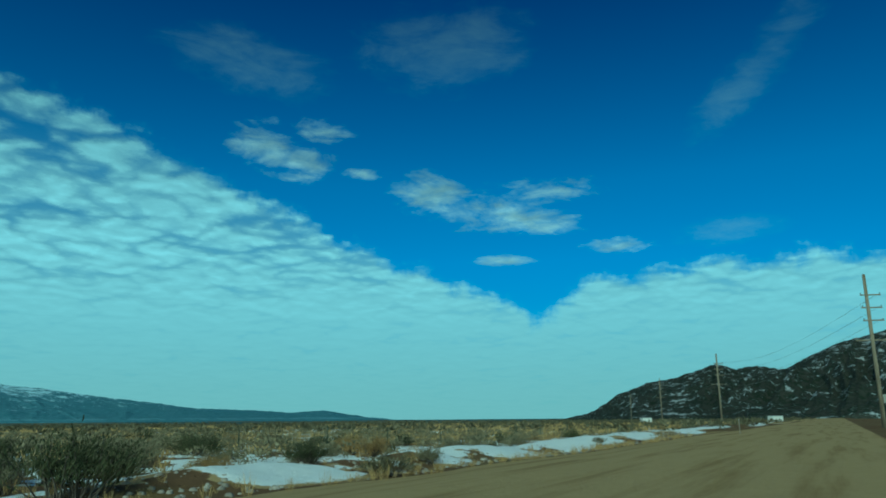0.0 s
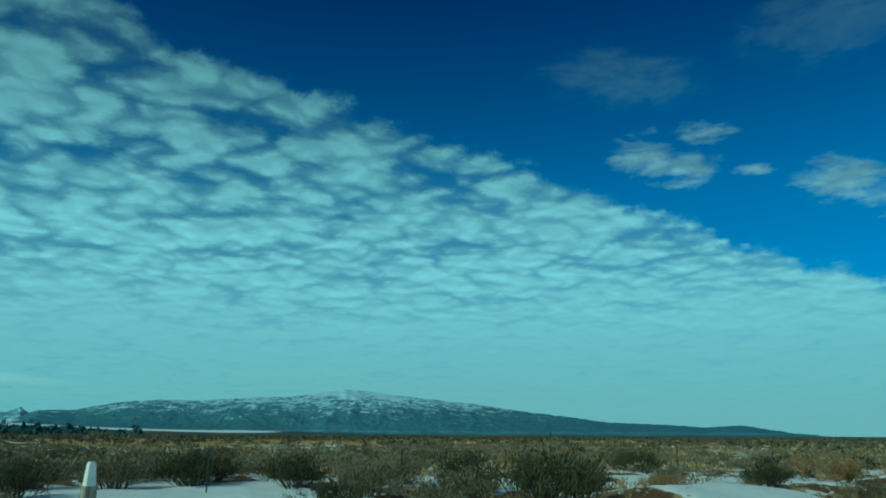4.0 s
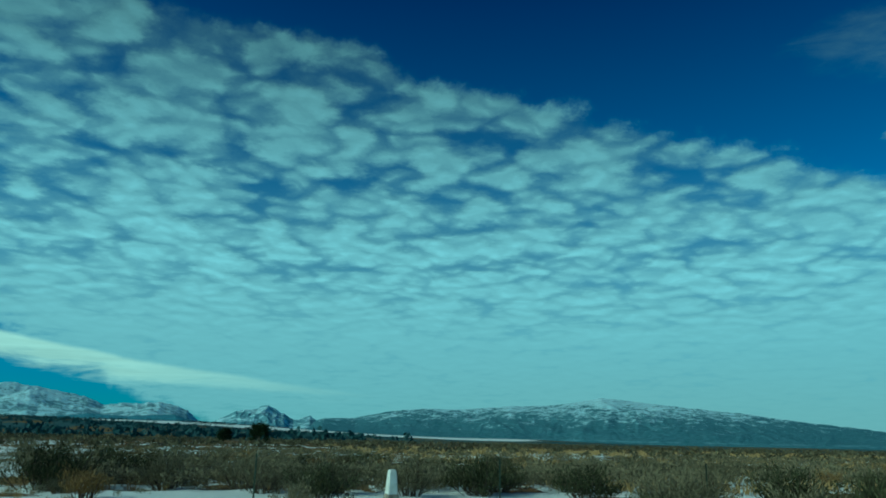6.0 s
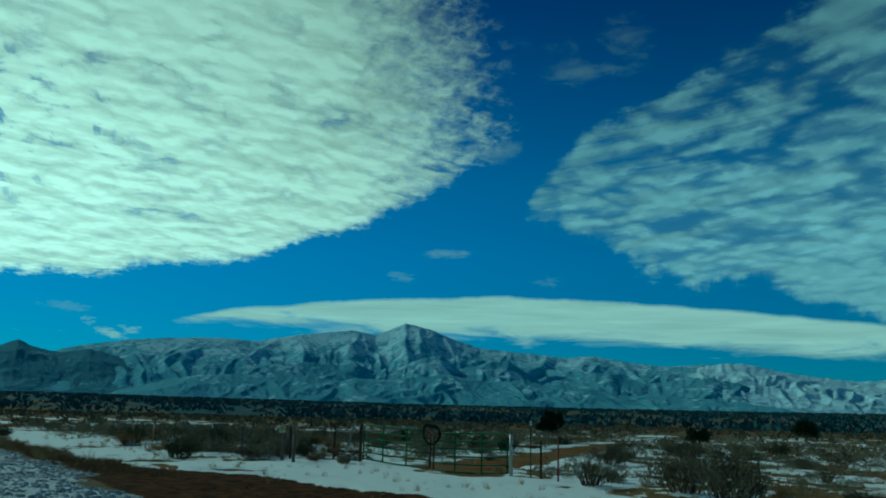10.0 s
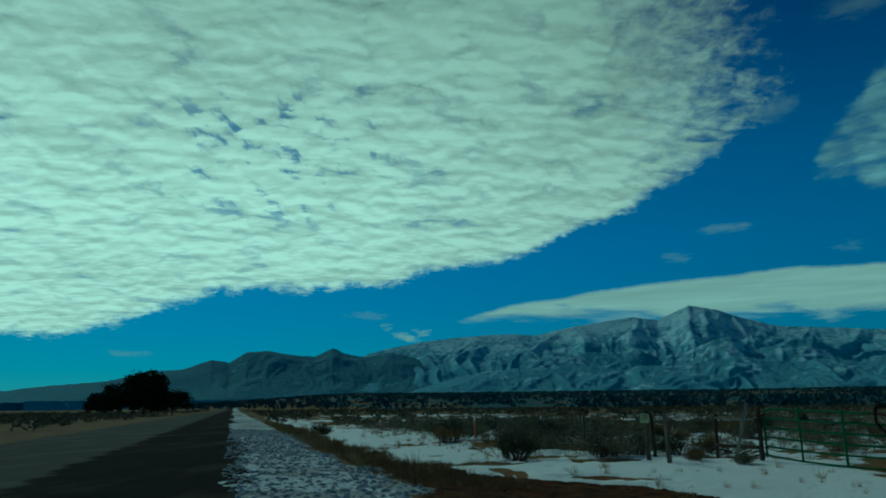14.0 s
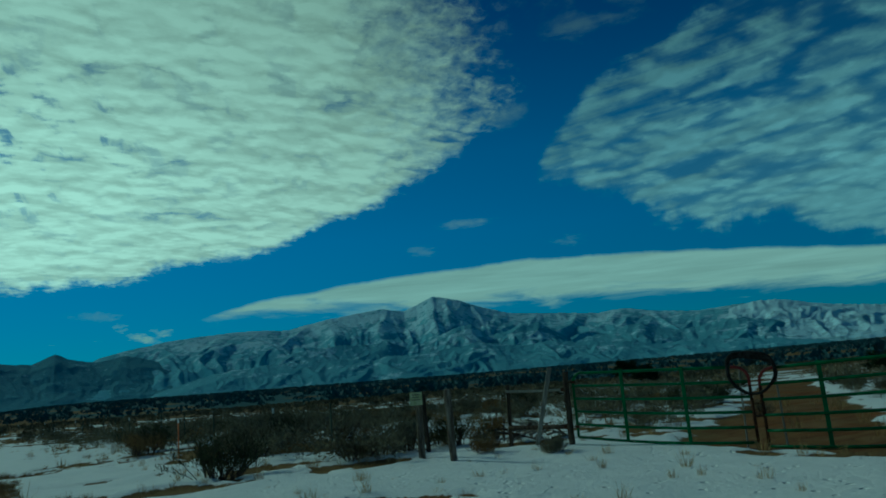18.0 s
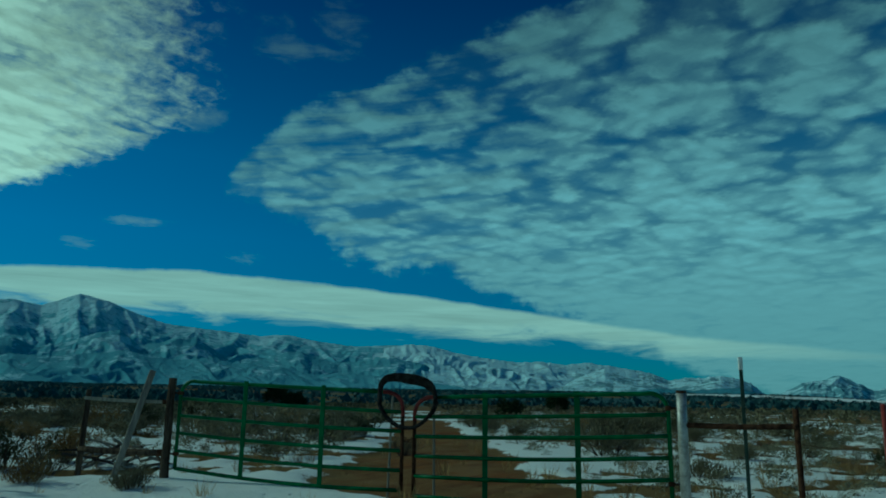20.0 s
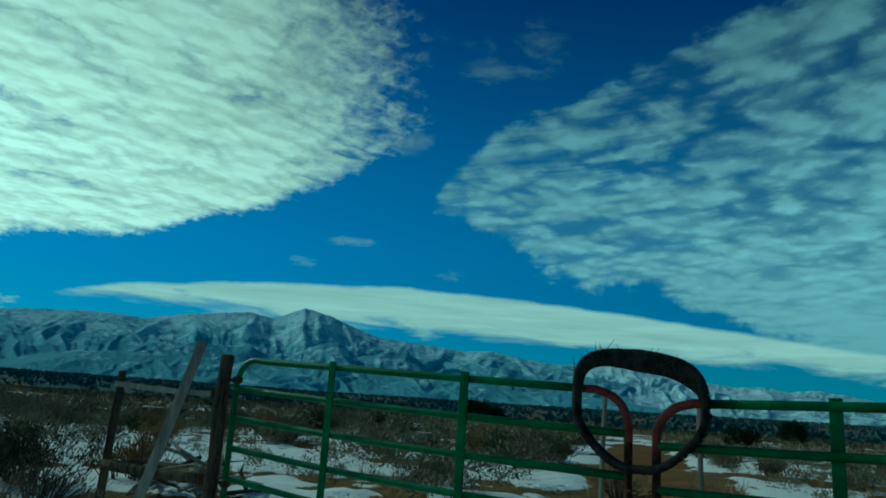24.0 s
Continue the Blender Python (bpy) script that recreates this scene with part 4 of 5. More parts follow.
def build_gate():
    hinge_l, hinge_r = GATE_L + GATE_LINE * 0.13, GATE_R - GATE_LINE * 0.1
    gate_leaf("green tube gate leaf with faded red corner on wooden post", hinge_l, MEET - GATE_LINE * 0.03, 1.50, 1.35, (0.325, 0.665))
    gate_leaf("green tube gate leaf with faded red corner on grey pipe", hinge_r, MEET + GATE_LINE * 0.05, 1.385, 1.29, (0.345, 0.70))
    post = thing("gate_post", ground_at(GATE_L.x, GATE_L.y), "thick dark weathered wooden gate post", "post")
    part("post", rough_post(1.58, 0.066, 0.03, 12, 5), MAT["old_wood"], post)
    for z in (0.35, 0.95, 1.2):
        wire = Shape().tube([(0.074 * math.cos(t), 0.074 * math.sin(t), z + 0.012 * t / 3) for t in np.linspace(0, 12, 34)], 0.003, 4)
        part("wire_wrap", wire, MAT["rust"], post, "rusty wire wound round the post")
    pipe = thing("gate_post", ground_at(GATE_R.x, GATE_R.y), "pale grey galvanised pipe gate post with a rusty rim", "post")
    part("pipe", Shape().tube([(0, 0, -0.3), (0, 0, 1.0), (0.005, 0, 1.47)], 0.062, 16), MAT["pipe"], pipe, smooth=True)
    part("rim", Shape().tube([(0.005, 0, 1.468), (0.005, 0, 1.50)], 0.065, 16), MAT["rust"], pipe, "rusty rim", smooth=True)
    # chain that ties the leaves
    chain = thing("chain", ground_at(MEET.x, MEET.y), "rusty chain tying the two gate leaves together", "chain", math.degrees(math.atan2(GATE_LINE.y, GATE_LINE.x)))
    for i in range(16):
        t = 2 * math.pi * i / 16
        c = Vector((0.02 + 0.10 * math.cos(t), 0.06 * math.sin(t), 0.78 + 0.03 * math.sin(2 * t)))
        d = Vector((-0.10 * math.sin(t), 0.06 * math.cos(t), 0)).normalized()
        n = Vector((0, 0, 1)) if i % 2 else d.cross(Vector((0, 0, 1)))
        ring = [c + d * 0.026 * math.cos(q) + n * 0.014 * math.sin(q) for q in np.linspace(0, 2 * math.pi, 11)]
        part("link", Shape().tube(ring, 0.0045, 5, False), MAT["rust"], chain)
    tail = Shape()
    for i in range(7):
        c = Vector((0.11, -0.05, 0.74 - 0.042 * i))
        n = Vector((1, 0, 0)) if i % 2 else Vector((0, 1, 0))
        tail.tube([c + Vector((0, 0, 0.026 * math.cos(q))) + n * 0.014 * math.sin(q) for q in np.linspace(0, 2 * math.pi, 11)], 0.0045, 5, False)
    part("loose_end", tail, MAT["rust"], chain)
    # two old stakes that prop the leaves from behind
    for s, tall, lean in ((-0.37, 1.42, 0.05), (0.33, 1.36, -0.03)):
        p = MEET + GATE_LINE * s + GATE_IN * 0.22
        stake = thing("stake", ground_at(p.x, p.y), "thin grey wooden stake standing behind the gate", "stake", 20, "stakes behind the gate")
        part("stick", rough_post(tall, 0.021, lean, 6, 31), MAT["board"], stake)


build_gate()


def build_tyre():
    """A worn tread ring, cut from a tyre, hung over the gate."""
    at = MEET - GATE_IN * 0.05
    angle = math.degrees(math.atan2(GATE_LINE.y, GATE_LINE.x))
    tyre = thing("tyre", (at.x, at.y, 1.215), "worn black tyre tread ring hung over the meeting gate leaves", "tyre", angle)

    def rim(t):
        c, s = math.cos(t), math.sin(t)
        x = 0.415 * math.copysign(abs(c) ** 0.62, c)
        z = 0.335 * math.copysign(abs(s) ** (0.55 if s > 0 else 0.95), s)
        x *= 1 - 0.42 * max(0, -z / 0.335) ** 1.5
        return Vector((x, 0, z - 0.13 * x * (z > 0)))

    n, rnd = 72, random.Random(3)
    for name, width, thick in (("tread_band", 0.15, 0.018),):
        shape = Shape()
        for i in range(n):
            t = 2 * math.pi * i / n
            p, q = rim(t), (rim(t + 0.05) - rim(t - 0.05)).normalized()
            out = Vector((q.z, 0, -q.x))
            w = width * (0.5 + 0.05 * math.sin(3 * t + 1)) * (1 - 0.5 * max(0, -math.cos(t)) ** 0.5 * (t < 5)) * (1 - 0.3 * max(0, -math.sin(t)))
            twist = 1.25 * max(0, math.sin(t)) ** 1.5 + 0.12
            side = (Vector((0, 1, 0)) * math.cos(twist) - out * math.sin(twist)).normalized()
            for a, b in ((-1, -1), (-1, 1), (-0.3, 1.25), (0.3, 1.25), (1, 1), (1, -1), (0.3, -0.8), (-0.3, -0.8)):
                shape.v.append(p + side * a * w + q.cross(side).normalized() * b * thick)
        for i in range(n):
            for k in range(8):
                a, b = i * 8, ((i + 1) % n) * 8
                shape.f.append((a + k, a + (k + 1) % 8, b + (k + 1) % 8, b + k))
        part(name, shape, MAT["rubber"], tyre, smooth=True)
    blocks = Shape()
    for i in range(60):
        t = 2 * math.pi * (i + 0.5) / 60
        p, q = rim(t), (rim(t + 0.05) - rim(t - 0.05)).normalized()
        out = Vector((q.z, 0, -q.x))
        twist = 1.25 * max(0, math.sin(t)) ** 1.5 + 0.12
        side = (Vector((0, 1, 0)) * math.cos(twist) - out * math.sin(twist)).normalized()
        m = Matrix((q, side, q.cross(side).normalized())).transposed().to_4x4()
        for k in (-0.045, 0.0, 0.045):
            if k and (math.cos(t) < -0.2 or math.sin(t) < -0.4):
                continue
            face = q.cross(side).normalized()
            face = face if face.dot(out) + face.y * -0.5 > 0 else -face
            blocks.block(Matrix.Translation(p + side * k + face * 0.022) @ m, 0.028, 0.036, 0.014, 0.003)
    tagged(part("tread", blocks, MAT["rubber"], tyre), kind="stuff")
    cords = Shape()
    for i in range(46):
        t = rnd.gauss(1.5, 0.75)
        p = rim(t) + Vector((0, rnd.choice((-1, 1)) * 0.09, 0.01))
        d = Vector((rnd.uniform(-1, 1), rnd.uniform(-1, 1), rnd.uniform(0.1, 1.2))).normalized()
        cords.tube([p, p + d * 0.045, p + d * 0.08 + Vector((rnd.uniform(-1, 1), 0, rnd.uniform(-0.5, 1))) * 0.035], [0.004, 0.003, 0.001], 3)
    tagged(part("frayed_cord", cords, MAT["rubber"], tyre, "frayed cord standing up from the torn edge"), kind="stuff")


build_tyre()


# ---- fence ----
def t_post(at, tall, tip, label, group="", paint="stake", turn=20):
    post = thing("fence_post", at, label, "fence post", turn, group)
    s = Shape().block(Matrix.Translation((0, 0, tall / 2 - 0.15)), 0.045, 0.006, tall + 0.3, 0.002)
    s.block(Matrix.Translation((0, 0.018, tall / 2 - 0.15)), 0.006, 0.034, tall + 0.3, 0.002)
    part("shaft", s, MAT[paint], post)
    if tip:
        part("tip", Shape().block(Matrix.Translation((0, 0.008, tall - 0.07)), 0.05, 0.045, 0.16, 0.003), MAT["white"], post, "white painted tip")
    return post


def wood_post(x, y, tall, r, label, seed, lean=0.0, kind="wood", group="wooden fence posts"):
    post = thing("fence_post", ground_at(x, y), label, "fence post", seed * 37, group)
    part("post", rough_post(tall, r, lean, 10, seed), MAT[kind], post)
    return post


def rail_between(a, b, r, mat, label, name="fence_rail", flat=False):
    a, b = Vector(a), Vector(b)
    rail = thing(name, a, label, "fence rail")
    d = b - a
    path = [d * k + Vector((0, 0, -0.015 * math.sin(math.pi * k))) for k in np.linspace(0, 1, 7)]
    part("bar", Shape().tube(path, r, 8 if not flat else 4), MAT[mat], rail, smooth=not flat)
    part("tie", Shape().tube([d * 0.985 + Vector((0, 0, r)), d * 0.985 - Vector((0, 0, r))], r * 1.25, 8), MAT["rust"], rail, "rusty wire tie")
    return rail


def wires(name, points, heights, label):
    fence = thing(name, points[0], label, "wire")
    for h in heights:
        path = []
        for a, b in zip(points[:-1], points[1:]):
            for k in np.linspace(0, 1, 5)[:-1]:
                path.append(a.lerp(b, k) - points[0] + Vector((0, 0, h - 0.035 * math.sin(math.pi * k))))
        path.append(points[-1] - points[0] + Vector((0, 0, h)))
        part("strand", Shape().tube(path, 0.0028, 3, False), MAT["rust"], fence)
    return fence


def build_fence():
    corner = ground_at(-36.95, 10.05)
    wood_post(-36.95, 10.05, 1.40, 0.046, "dark weathered wooden fence post beside the gate", 2, 0.04, "old_wood")
    wood_post(-35.09, 8.14, 1.42, 0.075, "stout grey-brown wooden fence post in the snow", 3, -0.05)
    wood_post(-36.46, 7.85, 1.2, 0.075, "short wooden fence post carrying a small sign", 4, 0.02)
    wood_post(-37.75, 8.35, 1.34, 0.055, "leaning dark wooden fence post behind brush", 6, 0.06, "old_wood")
    sign = thing("sign", ground_at(-36.40, 7.79, 1.13), "small faded yellow square sign on a fence post", "sign", 75)
    part("plate", Shape().block(Matrix.Translation((0, -0.09, 0.14)), 0.26, 0.012, 0.27, 0.004), MAT["sign"], sign)
    bars = Shape()
    for k, w in ((0.22, 0.17), (0.17, 0.14), (0.12, 0.18)):
        bars.block(Matrix.Translation((0, -0.099, k)), w, 0.005, 0.016, 0.001)
    part("lettering", bars, MAT["steel"], sign, "dark bars of unreadable writing")
    for z in (0.05, 0.23):
        part("nail", Shape().tube([(0, -0.09, z), (0, -0.104, z)], 0.008, 6), MAT["rust"], sign)
    top = ground_at(GATE_L.x, GATE_L.y)
    rail_between(corner + Vector((0, 0, 1.27)), top + Vector((-0.06, -0.03, 1.22)), 0.036, "board", "pale weathered board nailed between fence posts", flat=True)
    rail_between(corner + Vector((0, 0, 0.47)), top + Vector((-0.06, -0.03, 0.45)), 0.05, "old_wood", "thick dark pole rail between fence posts")
    plank = thing("plank", ground_at(-36.06, 10.28), "long pale weathered plank leaning against the fence", "plank", 0)
    way = Vector((0.16, 0.42, 1.72)).normalized()
    lean = Matrix.Translation(way * 0.86) @ way.to_track_quat("Z", "X").to_matrix().to_4x4() @ Matrix.Rotation(radians(10), 4, "Z")
    part("board", Shape().block(lean, 0.095, 0.035, 1.82, 0.006), MAT["board"], plank)
    # right of the gate: steel posts, a pipe rail
    f2 = ground_at(-27.78, 15.21)
    part("pipe", Shape().tube([(0, 0, -0.3), (0, 0, 1.3)], 0.035, 10), MAT["rust"], thing("fence_post", f2, "dark rusty pipe fence post", "fence post"), smooth=True)
    rail_between(ground_at(GATE_R.x, GATE_R.y, 1.08), f2 + Vector((0, 0, 1.1)), 0.035, "rust", "dark rusty pipe rail beside the gate")
    t_post(ground_at(-28.37, 15.12), 1.92, True, "tall dark green steel T-post with a white tip", turn=35)
    part("pipe", Shape().tube([(0, 0, -0.3), (0.01, 0, 1.38)], 0.026, 8), MAT["red"], thing("fence_post", ground_at(-26.9, 15.38), "thin rusty red steel fence post", "fence post"), smooth=True)
    # line fences, both ways
    west = [ground_at(-37.75, 8.35)]
    for i in range(18):
        u = 36.2 + 4.4 * i
        p = place(u, 18.9 + 0.25 * math.sin(i * 2.1))
        t_post(p, 1.28 + 0.06 * math.sin(i * 5.0), i % 4 == 1, "thin dark steel T-post of the roadside fence", "steel posts of the roadside fence")
        west.append(p)
    wires("fence_wire", west, (0.35, 0.62, 0.9, 1.16), "four rusty wires of the roadside fence")
    east = [f2, ground_at(-26.9, 15.38)]
    for i in range(17):
        u = 14.0 - 6.5 * i
        p = place(u, 23.4 + 0.3 * math.sin(i * 1.7) + 0.02 * i)
        t_post(p, 1.25 + 0.05 * math.sin(i * 3.0), False, "thin dark steel T-post of the roadside fence", "steel posts of the roadside fence")
        east.append(p)
    wires("fence_wire", east, (0.35, 0.62, 0.9, 1.14), "four rusty wires of the roadside fence")
    # markers beside the road
    orange = thing("marker_post", ground_at(-44.6, 2.58), "slim orange plastic marker post in the snow", "marker post", 15)
    part("blade", Shape().block(Matrix.Translation((0, 0, 0.42)), 0.10, 0.02, 1.4, 0.006), MAT["orange"], orange)
    part("cap", Shape().block(Matrix.Translation((0, 0, 1.13)), 0.106, 0.028, 0.14, 0.006), MAT["white"], orange, "pale cap")
    white = thing("marker_post", ground_at(-4.5, 20.4), "squat white tapered survey marker post in the snow", "marker post", 30)
    s = Shape()
    for z, w in ((0.42, 0.125), (0.5, 0.12), (0.75, 0.10), (0.93, 0.085), (0.97, 0.055)):
        s.v += [Vector((a * w, b * w, z)) for a, b in ((-1, -0.8), (-0.8, -1), (0.8, -1), (1, -0.8), (1, 0.8), (0.8, 1), (-0.8, 1), (-1, 0.8))]
    for r in range(4):
        s.f += [(r * 8 + k, r * 8 + (k + 1) % 8, r * 8 + 8 + (k + 1) % 8, r * 8 + 8 + k) for k in range(8)]
    s.f.append(tuple(32 + k for k in range(8)))
    part("shaft", s, MAT["white"], white)
    part("footing", Shape().block(Matrix.Translation((0, 0, 0.14)), 0.30, 0.28, 0.6, 0.03), MAT["board"], white, "weathered lower part of the post")


build_fence()


# ---- plants ----
def bush_shapes(seed, tall, spread_, stems, leaves, leaf_len=0.075, leaf_wide=0.017, airy=0.0):
    """Stems and leaf tufts of one sagebrush."""
    rnd = random.Random(seed)
    wood, crown = Shape(), Shape()
    tips = []
    lobes = [(Vector((rnd.gauss(0, 0.28), rnd.gauss(0, 0.28), 0)) * spread_ * 1.3, rnd.uniform(0.62, 1.08)) for i in range(5)]
    for i in range(stems):
        foot, grown = lobes[i % 5]
        a, tilt = rnd.uniform(0, 2 * math.pi), rnd.uniform(0.05, 1.0) ** 0.8
        out = Vector((math.cos(a), math.sin(a), 0))
        length = tall * grown * rnd.uniform(0.6, 1.05) * (1.0 - 0.25 * tilt)
        p0 = foot * 0.6 + out * rnd.uniform(0, 0.12) * tall
        p1 = p0 + foot * 0.3 + out * spread_ * tilt * 0.4 + Vector((0, 0, length * 0.45))
        p2 = p0 + foot * 0.5 + out * spread_ * tilt * 0.8 + Vector((rnd.uniform(-0.08, 0.08), rnd.uniform(-0.08, 0.08), length * (1 - 0.25 * tilt * tilt)))
        w = tall * rnd.uniform(0.011, 0.02)
        wood.tube([p0 - Vector((0, 0, 0.06)), p1, p2], [w, w * 0.6, w * 0.2], 4, False)
        tips.append((p1, p2, out))
    for i in range(leaves):
        p1, p2, out = tips[i % stems]
        k = rnd.uniform(0.0, 1.06)
        p = p1.lerp(p2, k) + Vector((rnd.gauss(0, 1), rnd.gauss(0, 1), rnd.gauss(0, 0.6))) * 0.08 * tall
        p.z = max(p.z, 0.12 * tall)
        d = (Vector((rnd.gauss(0, 0.4), rnd.gauss(0, 0.4), rnd.uniform(0.5, 1.6))) + out * 0.55).normalized()
        n = d.cross(Vector((rnd.gauss(0, 1), rnd.gauss(0, 1), rnd.gauss(0, 1)))).normalized()
        crown.blade(p, d, n, leaf_len * rnd.uniform(0.6, 1.5), leaf_wide * rnd.uniform(0.7, 1.4))
    return wood, crown


BUSH_LABELS = ["round grey-green sagebrush growing out of patchy snow", "low spreading grey-green sagebrush", "tall ragged sagebrush with dry tips",
               "thin sagebrush with bare grey twigs", "dense old sagebrush, broad, leaf colour darkened as if backlit"]


def sage_kinds():
    kinds = []
    for i, (tall, wide, stems, leaves, mat) in enumerate([(1.0, 0.6, 60, 3400, "leaf"), (0.8, 0.75, 60, 3200, "leaf"), (1.15, 0.55, 56, 3200, "dry"), (1.0, 0.6, 90, 1300, "leaf"), (1.0, 0.8, 80, 4600, "backlit_leaf")]):
        bush = thing("sagebrush", (0, 0, -40), BUSH_LABELS[i], "bush", 0, "sagebrush along the road")
        wood, crown = bush_shapes(100 + i, tall, wide, int(stems * 0.6), int(leaves * 0.65), 0.08, 0.0095)
        tagged(part("woody_base", wood, MAT["twig"], bush), kind="stuff")
        part("crown", crown, MAT[mat], bush)
        kinds.append((bush, tall))
    return kinds


NAMED = [(5.0, 15.4, 1.5), (12.8, 19.1, 0.85), (15.8, 20.0, 0.95), (13.4, 16.2, 0.75), (26.2, 26.1, 1.1), (34.3, 29.4, 1.0), (15.4, 33.3, 1.2), (21.5, 28.6, 1.25), (2.5, 22.4, 1.2), (5.1, 20.9, 1.2),
         (7.0, 18.6, 1.0), (-6.4, 21.9, 1.2), (-2.4, 28.2, 1.4), (2.3, 24.0, 1.3), (5.6, 23.2, 1.5), (0.3, 29.9, 1.25), (15.4, 31.2, 1.2), (-10.5, 26.7, 1.4), (-15.4, 23.7, 1.6), (-12.6, 26.0, 1.5),
         (-2.7, 27.2, 1.4), (-16.2, 25.4, 1.8), (-16.0, 29.2, 1.3), (-23.1, 17.4, 1.45), (-25.3, 15.6, 1.15), (-20.2, 16.4, 1.45), (-36.7, 3.8, 1.0), (-47.6, 1.3, 1.1), (-37.6, 6.6, 0.7)]
MORE = [(-37.2, 9.5, 0.7), (-34.7, 10.1, 0.5), (-38.9, 9.3, 0.9), (-39.6, 10.5, 0.95), (-37.8, 7.2, 0.75), (-41.0, 8.6, 1.0),  (-47.5, 5.6, 1.3), (-44.5, 5.2, 1.2), (-9.0, 24.5, 1.3), (-7.4, 25.2, 1.25), (-4.9, 25.8, 1.35), (0.6, 26.3, 1.35), (3.9, 26.8, 1.3), (8.2, 25.6, 1.3), (10.6, 27.4, 1.2), (-38.6, 8.0, 1.0), (-42.2, 4.6, 1.25), (-50.8, 1.4, 1.2), (-35.9, 9.1, 0.55), (-39.2, 15.0, 0.5), (-38.0, 17.6, 0.6), (-6.2, 18.6, 0.9), (1.0, 18.6, 0.95), (-12.2, 20.6, 1.1), (3.6, 18.0, 1.1)]


def keep_clear(u, v):
    """True where nothing grows: road, verge, turning place, track."""
    if -5.0 < v < 11.2 or (v < 21.6 and 3 < u < 30.5 and v < 17.5 + 0.05 * u) or (17 < u < 36 and 18.5 < v < 24):
        return True
    if (-12 < u < 4 and v < 27.5) or (30 < u < 52 and v < 17.4):
        return True
    return abs(u - 25.6 - 0.6 * (v - 22)) < 2.8 and v > 20


def scatter_bushes():
    kinds, rnd = sage_kinds(), random.Random(8)
    taken = []
    first = {k: True for k in range(len(kinds))}

    def put(x, y, tall, k):
        bush, h = kinds[k]
        s = tall / h
        at = ground_at(x, y, -0.02)
        if first[k]:
            ob, first[k] = bush, False
        else:
            ob = copy_thing(bush, pose(0, 0, 0))
        ob.matrix_basis = pose(at.x, at.y, at.z, rnd.uniform(-4, 4), rnd.uniform(-4, 4), rnd.uniform(0, 360)) @ Matrix.Diagonal((s * rnd.uniform(0.9, 1.25), s * rnd.uniform(0.9, 1.25), s, 1))
        taken.append((x, y))

    for i, (x, y, tall) in enumerate(NAMED + MORE):
        put(x, y, tall, (0, 4, 2, 1, 3)[i % 5] if tall < 1.3 else (4, 0)[i % 2])
    tries = 0
    while len(taken) < 285 and tries < 6000:
        tries += 1
        u, v = rnd.uniform(-48, 62), 12 + 40 * rnd.random() ** 1.25
        p = place(u, v)
        if keep_clear(u, v) or any((p.x - a) ** 2 + (p.y - b) ** 2 < 2.4 for a, b in taken):
            continue
        if (-14 < u < 5 and v < 28) or wander(u * 0.11, v * 0.11, 81) < 0.3 or (v < 15 and u < -10 and rnd.random() < 0.7):
            continue
        put(p.x, p.y, rnd.uniform(0.45, 1.0) if v < 30 else rnd.uniform(0.6, 1.25), rnd.randrange(5))
    return taken


def many(name, label, category, patterns, spots, mat):
    """One mesh of many small pieces: patterns are (points, quads), spots are (x, y, z, size, turn, pattern)."""
    pts, quads, base = [], [], 0
    for k, (pv, pq) in enumerate(patterns):
        sel = spots[spots[:, 5] == k]
        if not len(sel):
            continue
        c, s = np.cos(sel[:, 4])[:, None], np.sin(sel[:, 4])[:, None]
        x, y, z = pv[:, 0][None], pv[:, 1][None], pv[:, 2][None]
        size = sel[:, 3][:, None]
        q = np.stack([(x * c - y * s) * size + sel[:, 0][:, None], (x * s + y * c) * size + sel[:, 1][:, None], z * size + sel[:, 2][:, None]], -1)
        pts.append(q.reshape(-1, 3))
        quads.append((pq[None] + (np.arange(len(sel)) * len(pv))[:, None, None] + base).reshape(-1, 4))
        base += q.shape[0] * q.shape[1]
    pts, quads = np.concatenate(pts), np.concatenate(quads)
    me = bpy.data.meshes.new(name)
    me.vertices.add(len(pts))
    me.vertices.foreach_set("co", pts.astype(np.float32).ravel())
    me.loops.add(quads.size)
    me.loops.foreach_set("vertex_index", quads.astype(np.int32).ravel())
    me.polygons.add(len(quads))
    me.polygons.foreach_set("loop_start", np.arange(0, quads.size, 4, dtype=np.int32))
    me.polygons.foreach_set("loop_total", np.full(len(quads), 4, np.int32))
    me.update(calc_edges=True)
    me.materials.append(mat)
    return tagged(new(name, me), label, category, kind="stuff")


def blades_pattern(seed, count, tall, wide, leaf, leaf_w, upright=0.7, rooted=False):
    """A tuft of blades inside an uneven dome one metre high."""
    rnd, s = random.Random(seed), Shape()
    for i in range(count):
        a, r = rnd.uniform(0, 2 * math.pi), wide * math.sqrt(rnd.random())
        z = tall * (1 - (r / wide) ** 2 * 0.6) * rnd.random() ** 0.6
        p = Vector((r * math.cos(a), r * math.sin(a), -0.02 if rooted else max(z * 0.85, 0.14)))
        d = Vector((math.cos(a) * 0.5 + rnd.gauss(0, 0.4), math.sin(a) * 0.5 + rnd.gauss(0, 0.4), upright + rnd.random() * 0.5)).normalized()
        n = d.cross(Vector((rnd.gauss(0, 1), rnd.gauss(0, 1), rnd.gauss(0, 1)))).normalized()
        s.blade(p, d, n, leaf * rnd.uniform(0.6, 1.4), leaf_w * rnd.uniform(0.7, 1.3))
    return np.array([tuple(p) for p in s.v]), np.array(s.f)


